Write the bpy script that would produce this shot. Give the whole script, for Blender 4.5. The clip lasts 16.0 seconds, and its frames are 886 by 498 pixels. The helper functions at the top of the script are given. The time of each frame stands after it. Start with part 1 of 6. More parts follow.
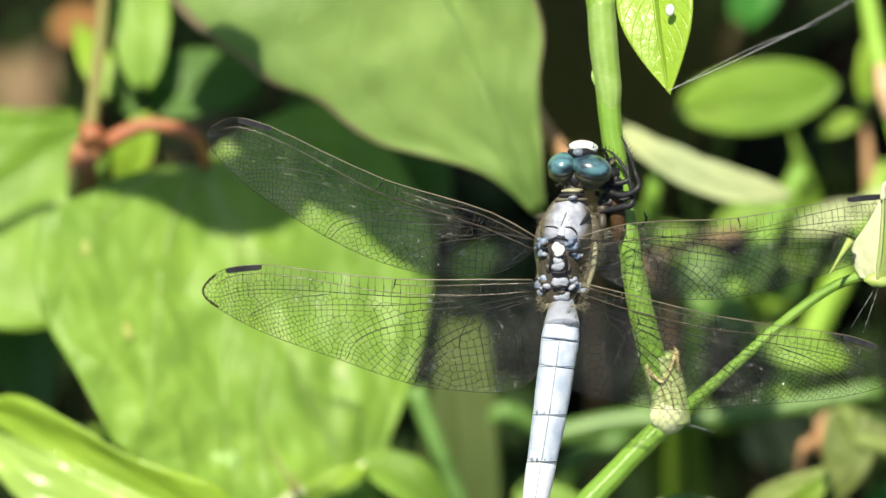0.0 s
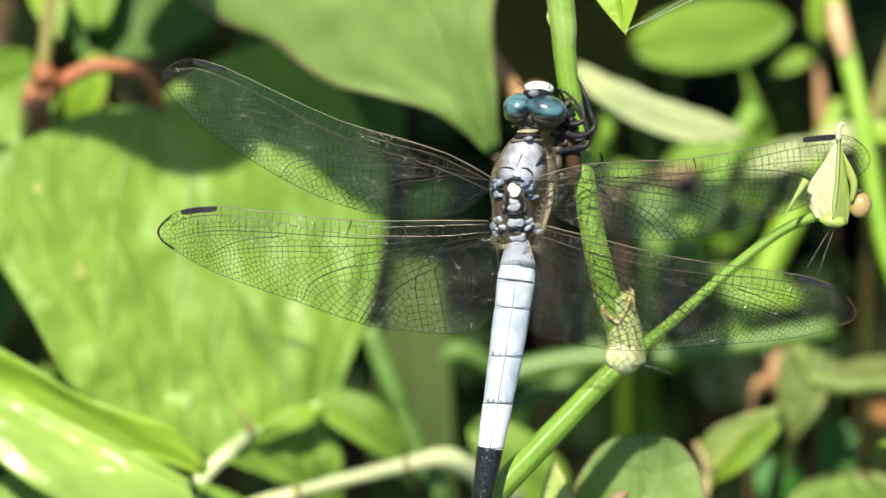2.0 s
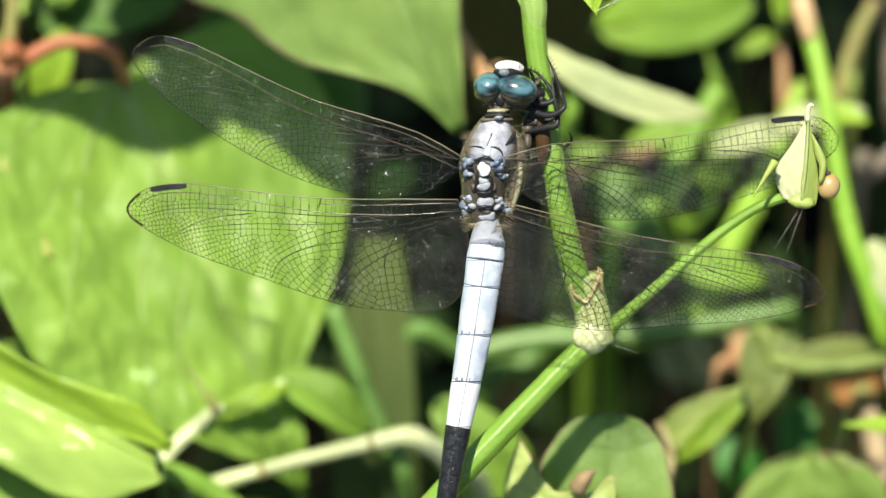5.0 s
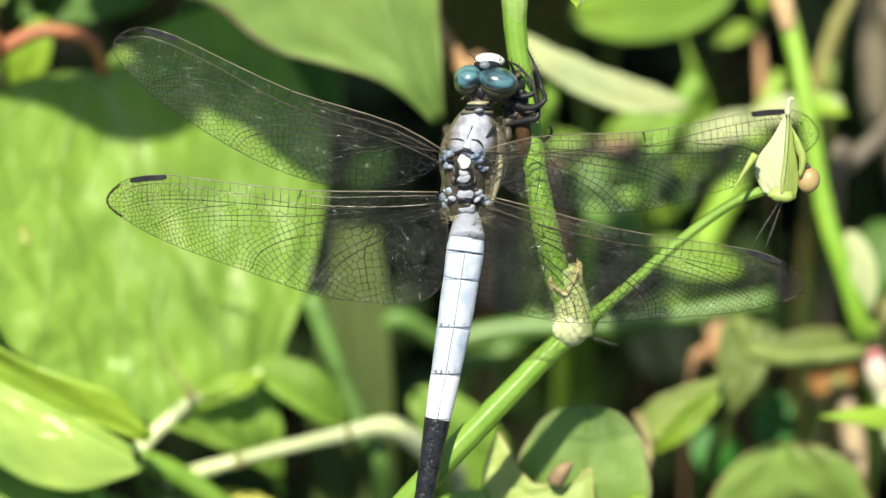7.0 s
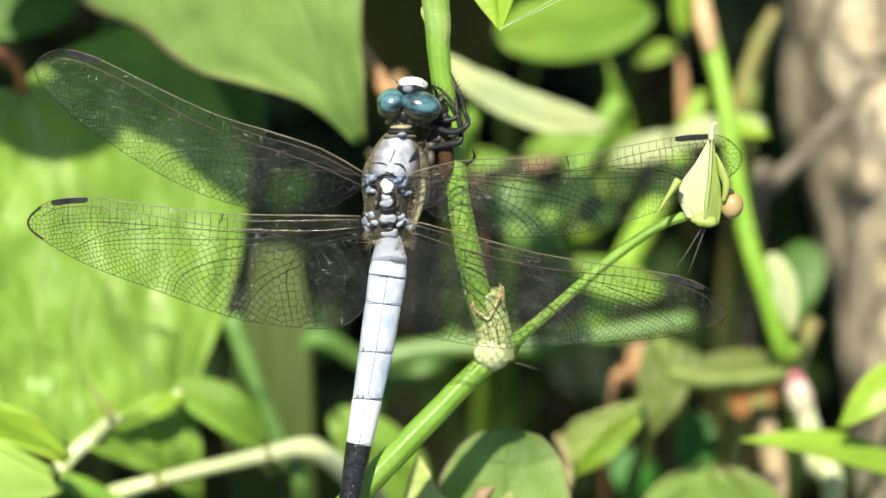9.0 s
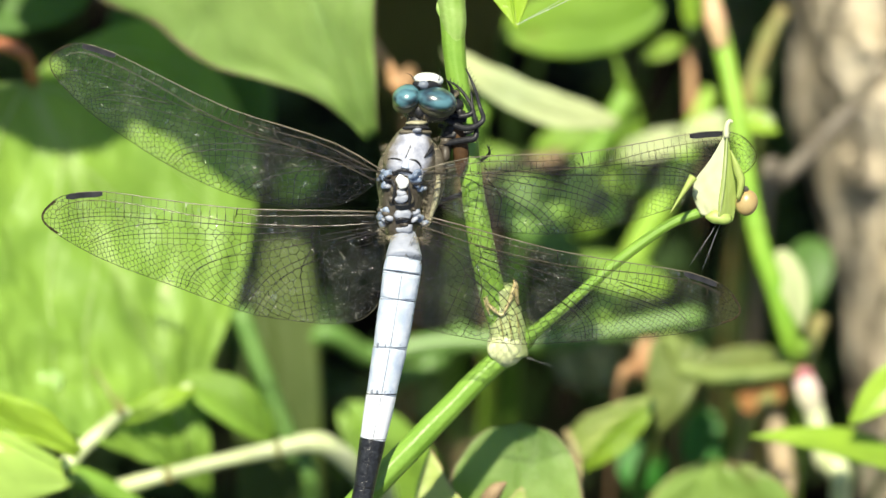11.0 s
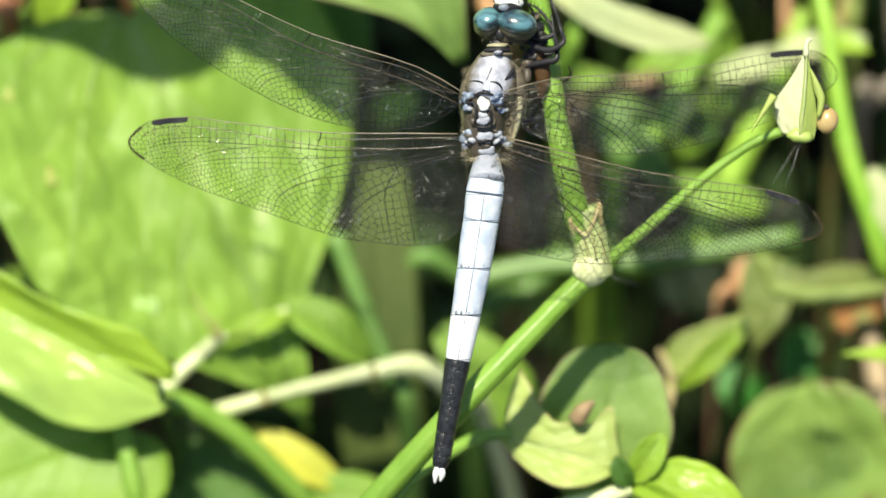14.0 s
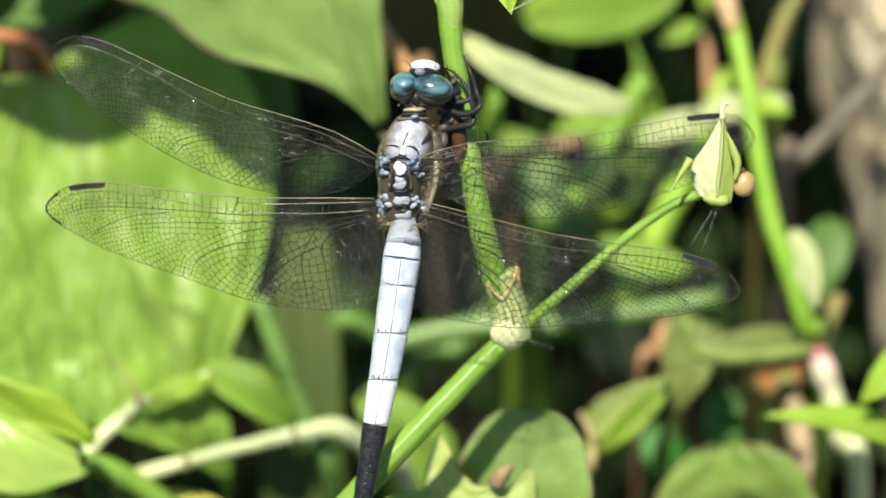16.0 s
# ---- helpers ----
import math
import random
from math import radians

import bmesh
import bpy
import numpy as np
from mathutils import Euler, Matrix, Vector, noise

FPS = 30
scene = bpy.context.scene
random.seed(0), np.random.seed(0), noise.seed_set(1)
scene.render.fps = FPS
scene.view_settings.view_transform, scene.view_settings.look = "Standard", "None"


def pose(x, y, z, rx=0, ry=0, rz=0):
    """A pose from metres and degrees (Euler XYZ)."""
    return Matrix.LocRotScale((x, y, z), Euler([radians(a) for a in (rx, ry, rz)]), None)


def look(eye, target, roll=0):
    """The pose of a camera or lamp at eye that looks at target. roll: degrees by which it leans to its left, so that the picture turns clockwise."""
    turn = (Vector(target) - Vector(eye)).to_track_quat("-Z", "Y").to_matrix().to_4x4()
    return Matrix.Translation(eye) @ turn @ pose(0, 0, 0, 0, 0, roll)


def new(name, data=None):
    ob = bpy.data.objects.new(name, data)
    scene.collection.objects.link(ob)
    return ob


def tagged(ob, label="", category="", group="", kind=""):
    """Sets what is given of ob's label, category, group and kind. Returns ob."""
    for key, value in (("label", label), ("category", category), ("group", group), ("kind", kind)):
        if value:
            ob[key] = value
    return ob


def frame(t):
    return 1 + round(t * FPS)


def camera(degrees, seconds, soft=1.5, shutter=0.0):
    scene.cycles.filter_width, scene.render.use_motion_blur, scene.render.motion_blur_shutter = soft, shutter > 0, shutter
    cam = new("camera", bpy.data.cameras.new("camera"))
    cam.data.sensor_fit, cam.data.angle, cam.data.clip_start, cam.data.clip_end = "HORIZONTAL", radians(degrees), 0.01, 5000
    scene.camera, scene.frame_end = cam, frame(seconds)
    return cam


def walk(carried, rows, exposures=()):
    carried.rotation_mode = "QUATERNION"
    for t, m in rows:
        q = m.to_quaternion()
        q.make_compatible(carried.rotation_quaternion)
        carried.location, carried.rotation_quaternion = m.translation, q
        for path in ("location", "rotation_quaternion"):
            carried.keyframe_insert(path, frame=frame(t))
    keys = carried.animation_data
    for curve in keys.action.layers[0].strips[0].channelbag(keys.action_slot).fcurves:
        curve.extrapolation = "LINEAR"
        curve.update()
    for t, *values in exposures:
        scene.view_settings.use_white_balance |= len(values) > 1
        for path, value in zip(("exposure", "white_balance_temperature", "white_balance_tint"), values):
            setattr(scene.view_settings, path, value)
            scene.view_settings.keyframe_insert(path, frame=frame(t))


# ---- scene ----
cam = camera(8.0, 16.0, soft=1.5)
cam.data.dof.use_dof = True
cam.data.dof.focus_distance = 0.7
cam.data.dof.aperture_fstop = 10.5

# The plan is laid out in millimetres in the dragonfly's own frame: x to the right, y away from the viewer,
# z up along the body. It leans back by PITCH over level ground.
PITCH, HEIGHT = 40.0, 0.13
PLAN = Matrix.Translation((0, 0, HEIGHT)) @ Matrix.Rotation(radians(-PITCH), 4, "X")
PLAN_MM = PLAN @ Matrix.Scale(0.001, 4)

# seconds, eye (mm, from 700 mm in front of the dragonfly), yaw, pitch, roll in degrees
PATH = [
    (0, 12.37, 1.08, -7.05, 3.059, 1.008, -0.32),
    (0.5, 10.19, 1.50, -4.85, 2.901, 0.740, -0.26),
    (1, 5.22, 2.16, -7.90, 2.431, 0.750, -0.30),
    (1.5, 3.62, 1.73, -6.42, 1.972, 0.468, -0.31),
    (2, 8.37, 1.30, -3.92, 2.336, 0.217, -0.45),
    (2.5, 7.30, 0.92, -3.98, 2.318, 0.079, -0.42),
    (3, 3.83, 0.30, -8.43, 2.180, 0.464, -0.28),
    (3.5, 0.94, 0.25, -11.11, 1.804, 0.765, -0.20),
    (4, 1.36, -0.14, -4.89, 1.572, 0.251, -0.19),
    (6.5, -4.00, 0.53, -3.62, 0.991, -0.154, 0.04),
    (7, -3.79, 0.00, -0.04, 0.879, -0.364, 0.11),
    (7.5, -3.99, 1.08, -2.33, 0.760, -0.193, 0.12),
    (8, -3.91, 2.03, -1.89, 0.381, -0.068, 0.34),
    (8.2, -2.56, 1.61, 2.12, 0.324, -0.251, 0.33),
    (10.5, -16.49, 2.74, 7.98, -0.675, -0.823, 0.60),
    (11, -15.40, 2.40, 8.01, -0.640, -0.841, 0.63),
    (11.5, -9.62, 0.71, 8.44, -0.021, -1.019, 0.41),
    (12, -7.94, -0.49, 5.40, 0.367, -0.828, 0.36),
    (12.5, -5.37, -0.61, 0.92, 0.728, -0.369, 0.23),
    (13, -4.17, -0.18, 5.32, 1.008, -0.797, 0.11),
    (13.5, -2.89, -1.76, 4.80, 1.120, -0.963, 0.18),
    (14, 4.45, -3.19, 5.73, 1.726, -1.361, -0.06),
    (14.5, 3.61, -3.32, 4.87, 1.653, -1.414, -0.20),
    (15, 3.25, -2.23, 2.02, 1.537, -1.029, -0.35),
    (15.5, 4.25, -0.67, 3.51, 1.288, -0.799, -0.21),
    (16, 13.02, -3.16, 8.38, 1.671, -0.996, -0.23),
]


def stand(x, y, z, yaw, pitch, roll):
    return (PLAN @ Matrix.Translation((x / 1000, (y - 700) / 1000, z / 1000)) @ Matrix.Rotation(radians(yaw), 4, "Z")
            @ Matrix.Rotation(radians(90 + pitch), 4, "X") @ Matrix.Rotation(radians(roll), 4, "Z"))


walk(cam, [(t, stand(*row)) for t, *row in PATH], [(0.0, 0.60), (2.0, 0.62), (8.0, 0.66), (10.5, 0.76), (13.0, 0.73), (14.4, 0.66), (15.0, 0.60), (16.0, 0.60)])

# ---- light ----
SUN = (PLAN.to_3x3() @ Vector((-0.12, -0.82, 0.56))).normalized()
world = bpy.data.worlds.new("sky")
scene.world = world
world.use_nodes = True
sky = world.node_tree.nodes.new("ShaderNodeTexSky")
sky.sky_type, sky.sun_disc = "NISHITA", False
sky.sun_elevation, sky.sun_rotation = math.asin(SUN.z), math.atan2(SUN.x, SUN.y)
world.node_tree.links.new(sky.outputs[0], world.node_tree.nodes["Background"].inputs[0])
world.node_tree.nodes["Background"].inputs[1].default_value = 0.085
sun = new("sun", bpy.data.lights.new("sun", "SUN"))
sun.data.energy, sun.data.angle, sun.data.color = 5.0, radians(1.1), (1.0, 0.95, 0.75)
sun.matrix_world = look(SUN * 3, (0, 0, 0))


# ---- materials ----
class Nodes:
    """A short hand for node materials."""

    def __init__(self, name):
        self.mat = bpy.data.materials.new(name)
        self.mat.use_nodes = True
        self.tree = self.mat.node_tree
        self.out = self.tree.nodes["Material Output"]
        self.main = self.tree.nodes["Principled BSDF"]

    def put(self, kind, **values):
        n = self.tree.nodes.new("ShaderNode" + kind)
        for key, value in values.items():
            self.wire(value, n.inputs[int(key[3:])])
        return n

    def wire(self, value, socket):
        if isinstance(value, bpy.types.NodeSocket):
            self.tree.links.new(value, socket)
        elif isinstance(value, bpy.types.Node):
            self.tree.links.new(value.outputs[0], socket)
        else:
            socket.default_value = value

    def set(self, **values):
        names = dict(color="Base Color", rough="Roughness", metal="Metallic", spec="Specular IOR Level", normal="Normal",
                     sss="Subsurface Weight", coat="Coat Weight", sheen="Sheen Weight", ior="IOR", transmission="Transmission Weight")
        for key, value in values.items():
            self.wire(value, self.main.inputs[names[key]])

    def ramp(self, value, *stops):
        n = self.tree.nodes.new("ShaderNodeValToRGB")
        e = n.color_ramp.elements
        while len(e) < len(stops):
            e.new(0.5)
        for el, (place, c) in zip(e, stops):
            el.position, el.color = place, (c, c, c, 1) if isinstance(c, (int, float)) else (*c, 1)
        self.wire(value, n.inputs[0])
        return n

    def noise(self, where, scale, detail=4.0, rough=0.55):
        n = self.tree.nodes.new("ShaderNodeTexNoise")
        self.wire(where, n.inputs["Vector"])
        n.inputs["Scale"].default_value, n.inputs["Detail"].default_value, n.inputs["Roughness"].default_value = scale, detail, rough
        return n.outputs[0]

    def math(self, op, a, b=0.0):
        n = self.tree.nodes.new("ShaderNodeMath")
        n.operation = op
        self.wire(a, n.inputs[0])
        self.wire(b, n.inputs[1])
        return n.outputs[0]

    def mix(self, f, a, b, blend="MIX"):
        n = self.tree.nodes.new("ShaderNodeMix")
        n.data_type, n.blend_type = "RGBA", blend
        for value, socket in ((f, n.inputs[0]), (a, n.inputs[6]), (b, n.inputs[7])):
            if isinstance(value, tuple) and len(value) == 3:
                value = (*value, 1)
            self.wire(value, socket)
        return n.outputs[2]

    def coord(self, kind="Object"):
        return self.tree.nodes.new("ShaderNodeTexCoord").outputs[kind]

    def random(self):
        return self.tree.nodes.new("ShaderNodeObjectInfo").outputs["Random"]

    def split(self, vector):
        n = self.tree.nodes.new("ShaderNodeSeparateXYZ")
        self.wire(vector, n.inputs[0])
        return n.outputs[0], n.outputs[1]

    def bump(self, height, strength, distance=0.0002):
        n = self.tree.nodes.new("ShaderNodeBump")
        n.inputs["Strength"].default_value, n.inputs["Distance"].default_value = strength, distance
        self.wire(height, n.inputs["Height"])
        return n.outputs[0]

    def let_through(self, amount, color, normal=None):
        """Lets part of the light shine through, as thin leaves do."""
        tr = self.tree.nodes.new("ShaderNodeBsdfTranslucent")
        self.wire(color, tr.inputs[0])
        if normal:
            self.wire(normal, tr.inputs["Normal"])
        m = self.tree.nodes.new("ShaderNodeMixShader")
        self.wire(amount, m.inputs[0])
        self.tree.links.new(self.main.outputs[0], m.inputs[1])
        self.tree.links.new(tr.outputs[0], m.inputs[2])
        self.tree.links.new(m.outputs[0], self.out.inputs[0])


def scaled(c, k):
    return tuple(min(1.0, v * k) for v in c)


def leaf_material(name, color, vein, rough=0.40, shine=0.34, spots=None, veins=7.0, edge=None, relief=0.5):
    """A leaf blade: mottled green, pale side veins that run out from the midrib, fine puckers and an edge of its own colour."""
    n = Nodes(name)
    where = n.coord()
    u, v = n.split(n.coord("UV"))
    across = n.math("ABSOLUTE", n.math("SUBTRACT", v, 0.5))
    wob = n.math("MULTIPLY", n.math("SUBTRACT", n.noise(where, 120, 2), 0.5), 0.10)
    run = n.math("ADD", n.math("SUBTRACT", u, n.math("MULTIPLY", n.math("POWER", across, 0.85), 0.85)), wob)
    wave = n.math("ABSOLUTE", n.math("SUBTRACT", n.math("FRACT", n.math("MULTIPLY", run, veins)), 0.5))
    side = n.ramp(wave, (0.0, 1.0), (0.02, 0.5), (0.07, 0.0))
    mid = n.ramp(across, (0.0, 1.0), (0.008, 0.7), (0.03, 0.0))
    fade = n.ramp(u, (0.55, 1.0), (0.9, 0.0))
    side = n.ramp(n.math("MULTIPLY", side.outputs[0], fade.outputs[0]), (0.0, 0.0), (1.0, 1.0))
    line = n.math("MAXIMUM", n.math("MULTIPLY", side.outputs[0], n.math("ADD", 0.08, n.math("MULTIPLY", n.noise(where, 90, 2), 0.4))), mid.outputs[0])
    net = n.tree.nodes.new("ShaderNodeTexVoronoi")
    net.feature = "DISTANCE_TO_EDGE"
    n.wire(where, net.inputs["Vector"])
    net.inputs["Scale"].default_value = 900
    cells = n.ramp(net.outputs[0], (0.0, 1.0), (0.09, 0.0))
    line = n.math("MAXIMUM", line, n.math("MULTIPLY", cells.outputs[0], 0.07))
    blotch = n.noise(where, 70, 4)
    grain = n.noise(where, 1100, 3)
    base = n.mix(n.ramp(blotch, (0.32, 0.0), (0.68, 1.0)).outputs[0], scaled(color, 0.74), (color[0] * 1.25, color[1] * 1.12, color[2] * 1.1))
    base = n.mix(n.math("MULTIPLY", grain, 0.3), base, scaled(color, 0.62))
    base = n.mix(line, base, vein)
    if spots:
        s = n.ramp(n.noise(where, 180, 5, 0.6), (0.57, 0.0), (0.68, 0.7)) if name == "leaf_spotted" else n.ramp(n.noise(where, 180, 5, 0.6), (0.68, 0.0), (0.76, 0.6))
        base = n.mix(s.outputs[0], base, spots)
    if edge:
        rim = n.ramp(n.math("ADD", across, n.math("MULTIPLY", n.noise(where, 400, 3), 0.02)), (0.486, 0.0), (0.500, 1.0))
        base = n.mix(rim.outputs[0], base, edge)
    puck = n.math("ADD", n.math("MULTIPLY", blotch, 0.7), n.math("MULTIPLY", grain, 0.12))
    height = n.math("ADD", puck, n.math("MULTIPLY", line, -0.5))
    nor = n.bump(height, relief, 0.0012)
    n.set(color=base, rough=n.math("ADD", rough, n.math("MULTIPLY", grain, 0.15)), normal=nor, spec=0.45)
    n.let_through(shine, n.mix(0.5, base, (0.38, 0.59, 0.07), "MIX"), nor)
    return n.mat


def stem_material(name, color, other, rough=0.4, streak=260, shine=0.12, hair=0.0):
    n = Nodes(name)
    where = n.coord()
    u, v = n.split(n.coord("UV"))
    ribs = n.math("SINE", n.math("MULTIPLY", v, 2 * math.pi * 9))
    big = n.noise(where, streak, 4)
    fine = n.noise(where, 2200, 4)
    base = n.mix(n.ramp(big, (0.35, 0.0), (0.7, 1.0)).outputs[0], color, other)
    base = n.mix(n.math("MULTIPLY", fine, 0.35), base, scaled(color, 0.6))
    base = n.mix(n.math("MULTIPLY", n.math("ADD", ribs, 1.0), 0.12), base, other)
    height = n.math("ADD", n.math("MULTIPLY", ribs, 0.25), fine)
    nor = n.bump(height, 0.35, 0.0002)
    n.set(color=base, rough=rough, normal=nor, spec=0.5)
    n.let_through(shine, base, nor)
    return n.mat


def plain_material(name, color, other, rough=0.5, scale=300, relief=0.3, metal=0.0, spec=0.5, coat=0.0, fine=2500):
    n = Nodes(name)
    where = n.coord()
    big, small = n.noise(where, scale, 5), n.noise(where, fine, 3)
    base = n.mix(n.ramp(big, (0.32, 0.0), (0.7, 1.0)).outputs[0], color, other)
    base = n.mix(n.math("MULTIPLY", small, 0.3), base, scaled(color, 0.5))
    n.set(color=base, rough=rough, metal=metal, spec=spec, coat=coat,
          normal=n.bump(n.math("ADD", big, n.math("MULTIPLY", small, 0.5)), relief, 0.0002))
    return n.mat


GREEN = leaf_material("leaf_green", (0.26, 0.47, 0.055), (0.33, 0.53, 0.10), shine=0.42, spots=(0.30, 0.24, 0.06), veins=6.0)
HEART = leaf_material("leaf_heart", (0.26, 0.46, 0.065), (0.38, 0.54, 0.15), spots=(0.34, 0.27, 0.12), veins=6.0)
GREEN_EDGED = leaf_material("leaf_green_brown_edge", (0.38, 0.58, 0.17), (0.43, 0.62, 0.21), shine=0.6, edge=(0.46, 0.35, 0.24), veins=7.0)
BRIGHT = leaf_material("leaf_bright", (0.33, 0.54, 0.05), (0.46, 0.62, 0.14), rough=0.26, veins=8.0)
PALE = leaf_material("leaf_pale", (0.54, 0.63, 0.33), (0.64, 0.70, 0.44), rough=0.4, veins=7.0)
# darker copy of the leaf green; stands in for shade on some leaves
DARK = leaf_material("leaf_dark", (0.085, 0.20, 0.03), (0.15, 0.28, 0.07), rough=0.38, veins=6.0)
OLIVE = leaf_material("leaf_olive", (0.20, 0.27, 0.07), (0.32, 0.38, 0.14), veins=7.0, edge=(0.36, 0.22, 0.10))
# almost black green: the undergrowth's shade is put into its colour
DEEP_SHADE = leaf_material("leaf_deep_shade", (0.028, 0.065, 0.012), (0.04, 0.09, 0.02), rough=0.75, veins=6.0)
SPOTTED = leaf_material("leaf_spotted", (0.24, 0.39, 0.08), (0.30, 0.45, 0.12), spots=(0.20, 0.09, 0.06), edge=(0.25, 0.13, 0.08), veins=7.0)
# dulled base colour, in place of shade falling on the broad leaf
SHADE_DULLED = leaf_material("leaf_shade_dulled", (0.075, 0.12, 0.02), (0.11, 0.165, 0.035), rough=0.6, veins=6.0)
EMERALD = leaf_material("leaf_emerald", (0.05, 0.25, 0.03), (0.08, 0.31, 0.05), rough=0.35, veins=8.0)
DRY = leaf_material("leaf_dry", (0.42, 0.20, 0.07), (0.5, 0.3, 0.14), rough=0.6, veins=6.0)
YELLOW = leaf_material("leaf_yellow", (0.66, 0.68, 0.08), (0.76, 0.74, 0.22), veins=6.0)
GLOSSY = leaf_material("leaf_glossy", (0.42, 0.63, 0.13), (0.45, 0.65, 0.16), rough=0.16, veins=5.0, relief=0.25)
TORN = leaf_material("leaf_torn", (0.43, 0.56, 0.15), (0.52, 0.62, 0.25), veins=6.0, edge=(0.52, 0.40, 0.20))
STEM = stem_material("stem_green", (0.17, 0.33, 0.035), (0.24, 0.41, 0.06))
STEM_BRIGHT = stem_material("stem_bright", (0.27, 0.48, 0.04), (0.38, 0.58, 0.08))
GRASS_STEM = stem_material("grass_stem_green", (0.19, 0.40, 0.03), (0.34, 0.54, 0.06))
STEM_PALE = stem_material("stem_pale", (0.62, 0.70, 0.32), (0.78, 0.81, 0.52))
# darkened green: shade on the low stalks is put into the colour
STEM_SHADE = stem_material("stem_shade", (0.05, 0.10, 0.022), (0.08, 0.14, 0.035))
STEM_DULL = stem_material("stem_dull", (0.11, 0.23, 0.045), (0.17, 0.30, 0.07))
OLIVE_STEM = stem_material("stem_olive", (0.18, 0.25, 0.05), (0.25, 0.31, 0.08), rough=0.6)
SHEATH = stem_material("sheath", (0.50, 0.62, 0.22), (0.66, 0.70, 0.36), streak=500, shine=0.3)
SHEATH_GREEN = stem_material("sheath_green", (0.27, 0.45, 0.08), (0.40, 0.56, 0.17), streak=400, shine=0.25)
NODE = stem_material("node_pale", (0.78, 0.80, 0.48), (0.62, 0.68, 0.32), streak=500)
RIM_BROWN = plain_material("sheath_rim", (0.40, 0.30, 0.13), (0.56, 0.50, 0.26), 0.6, 500, 0.4)
STEM_RED = stem_material("stem_red", (0.46, 0.13, 0.06), (0.42, 0.22, 0.10))
STEM_BROWN = stem_material("stem_brown", (0.34, 0.26, 0.09), (0.28, 0.32, 0.10))
PINK = stem_material("stem_pink", (0.80, 0.56, 0.54), (0.66, 0.66, 0.44))
RED_JOINT = plain_material("red_joint", (0.48, 0.17, 0.08), (0.50, 0.30, 0.14), 0.45, 200, 0.2)
MAGENTA = plain_material("magenta_tip", (0.42, 0.10, 0.16), (0.50, 0.24, 0.22), 0.45, 300, 0.2)
SALMON = plain_material("salmon_joint", (0.62, 0.32, 0.20), (0.56, 0.46, 0.22), 0.45, 300, 0.2)
TWIG = plain_material("dry_twig", (0.42, 0.22, 0.10), (0.52, 0.33, 0.18), 0.7, 200, 0.5)
GREY_TWIG = plain_material("grey_twig", (0.14, 0.115, 0.085), (0.22, 0.19, 0.15), 0.75, 200, 0.5)
PALE_BARK = plain_material("pale_dry_stalk", (0.42, 0.31, 0.19), (0.56, 0.44, 0.28), 0.75, 200, 0.5)
STRAW = plain_material("dry_litter", (0.20, 0.13, 0.07), (0.34, 0.24, 0.13), 0.75, 200, 0.5)
VEIN_GREEN = stem_material("vein_green", (0.36, 0.52, 0.13), (0.40, 0.55, 0.17), shine=0.3)
BLEMISH_TAN = plain_material("blemish_tan", (0.36, 0.36, 0.09), (0.32, 0.42, 0.09), 0.6, 900, 0.2)
BLEMISH_PINK = plain_material("blemish_pink", (0.40, 0.46, 0.20), (0.36, 0.50, 0.16), 0.6, 900, 0.2)
BLEMISH_PALE = plain_material("blemish_pale", (0.36, 0.54, 0.18), (0.32, 0.52, 0.12), 0.6, 900, 0.2)
HUSK_GREEN = leaf_material("husk_green", (0.46, 0.62, 0.17), (0.56, 0.70, 0.26), rough=0.36, veins=5.0, relief=0.08)
BUD = leaf_material("bud_husk", (0.80, 0.86, 0.58), (0.74, 0.83, 0.42), rough=0.36, veins=5.0, relief=0.08)
SEED = plain_material("seed", (0.36, 0.24, 0.09), (0.46, 0.34, 0.15), 0.35, 400, 0.2)
WEB = plain_material("web", (0.7, 0.7, 0.7), (0.8, 0.8, 0.8), 0.3, 300, 0.0)

BLOOM = plain_material("pruinose_blue_white", (0.40, 0.47, 0.61), (0.68, 0.72, 0.79), 0.55, 700, 0.5, fine=5000)
BLOOM_GREY = plain_material("pruinose_grey", (0.26, 0.28, 0.34), (0.42, 0.44, 0.51), 0.5, 500, 0.5, fine=5000)
DUSK = plain_material("dusky_blue", (0.10, 0.12, 0.16), (0.2, 0.23, 0.28), 0.5, 700, 0.2)
BLACK = plain_material("black_cuticle", (0.012, 0.012, 0.014), (0.03, 0.03, 0.034), 0.42, 900, 0.4, spec=0.25)
TAIL = plain_material("black_tail", (0.006, 0.006, 0.008), (0.028, 0.03, 0.034), 0.3, 1400, 0.9, spec=0.45)
SHADE_BROWN = plain_material("shade_brown", (0.05, 0.026, 0.012), (0.09, 0.05, 0.022), 0.6, 700, 0.3, spec=0.12)
WHITE = plain_material("white_face", (0.72, 0.73, 0.70), (0.80, 0.80, 0.78), 0.35, 900, 0.2)
BROWN = plain_material("dark_brown", (0.045, 0.035, 0.025), (0.10, 0.085, 0.065), 0.5, 700, 0.5)
BAND = plain_material("pale_band", (0.42, 0.40, 0.26), (0.3, 0.27, 0.17), 0.5, 500, 0.4)
FUZZ = plain_material("pale_fuzz", (0.55, 0.48, 0.34), (0.42, 0.36, 0.24), 0.5, 500, 0.0)
BLUE = plain_material("blue_sclerite", (0.24, 0.30, 0.42), (0.05, 0.07, 0.11), 0.38, 1600, 0.9)
UNDER_EYE = plain_material("under_eye", (0.06, 0.06, 0.032), (0.15, 0.14, 0.08), 0.4, 700, 0.3)
TAN = plain_material("tan_side", (0.13, 0.11, 0.075), (0.05, 0.042, 0.03), 0.55, 500, 0.6)
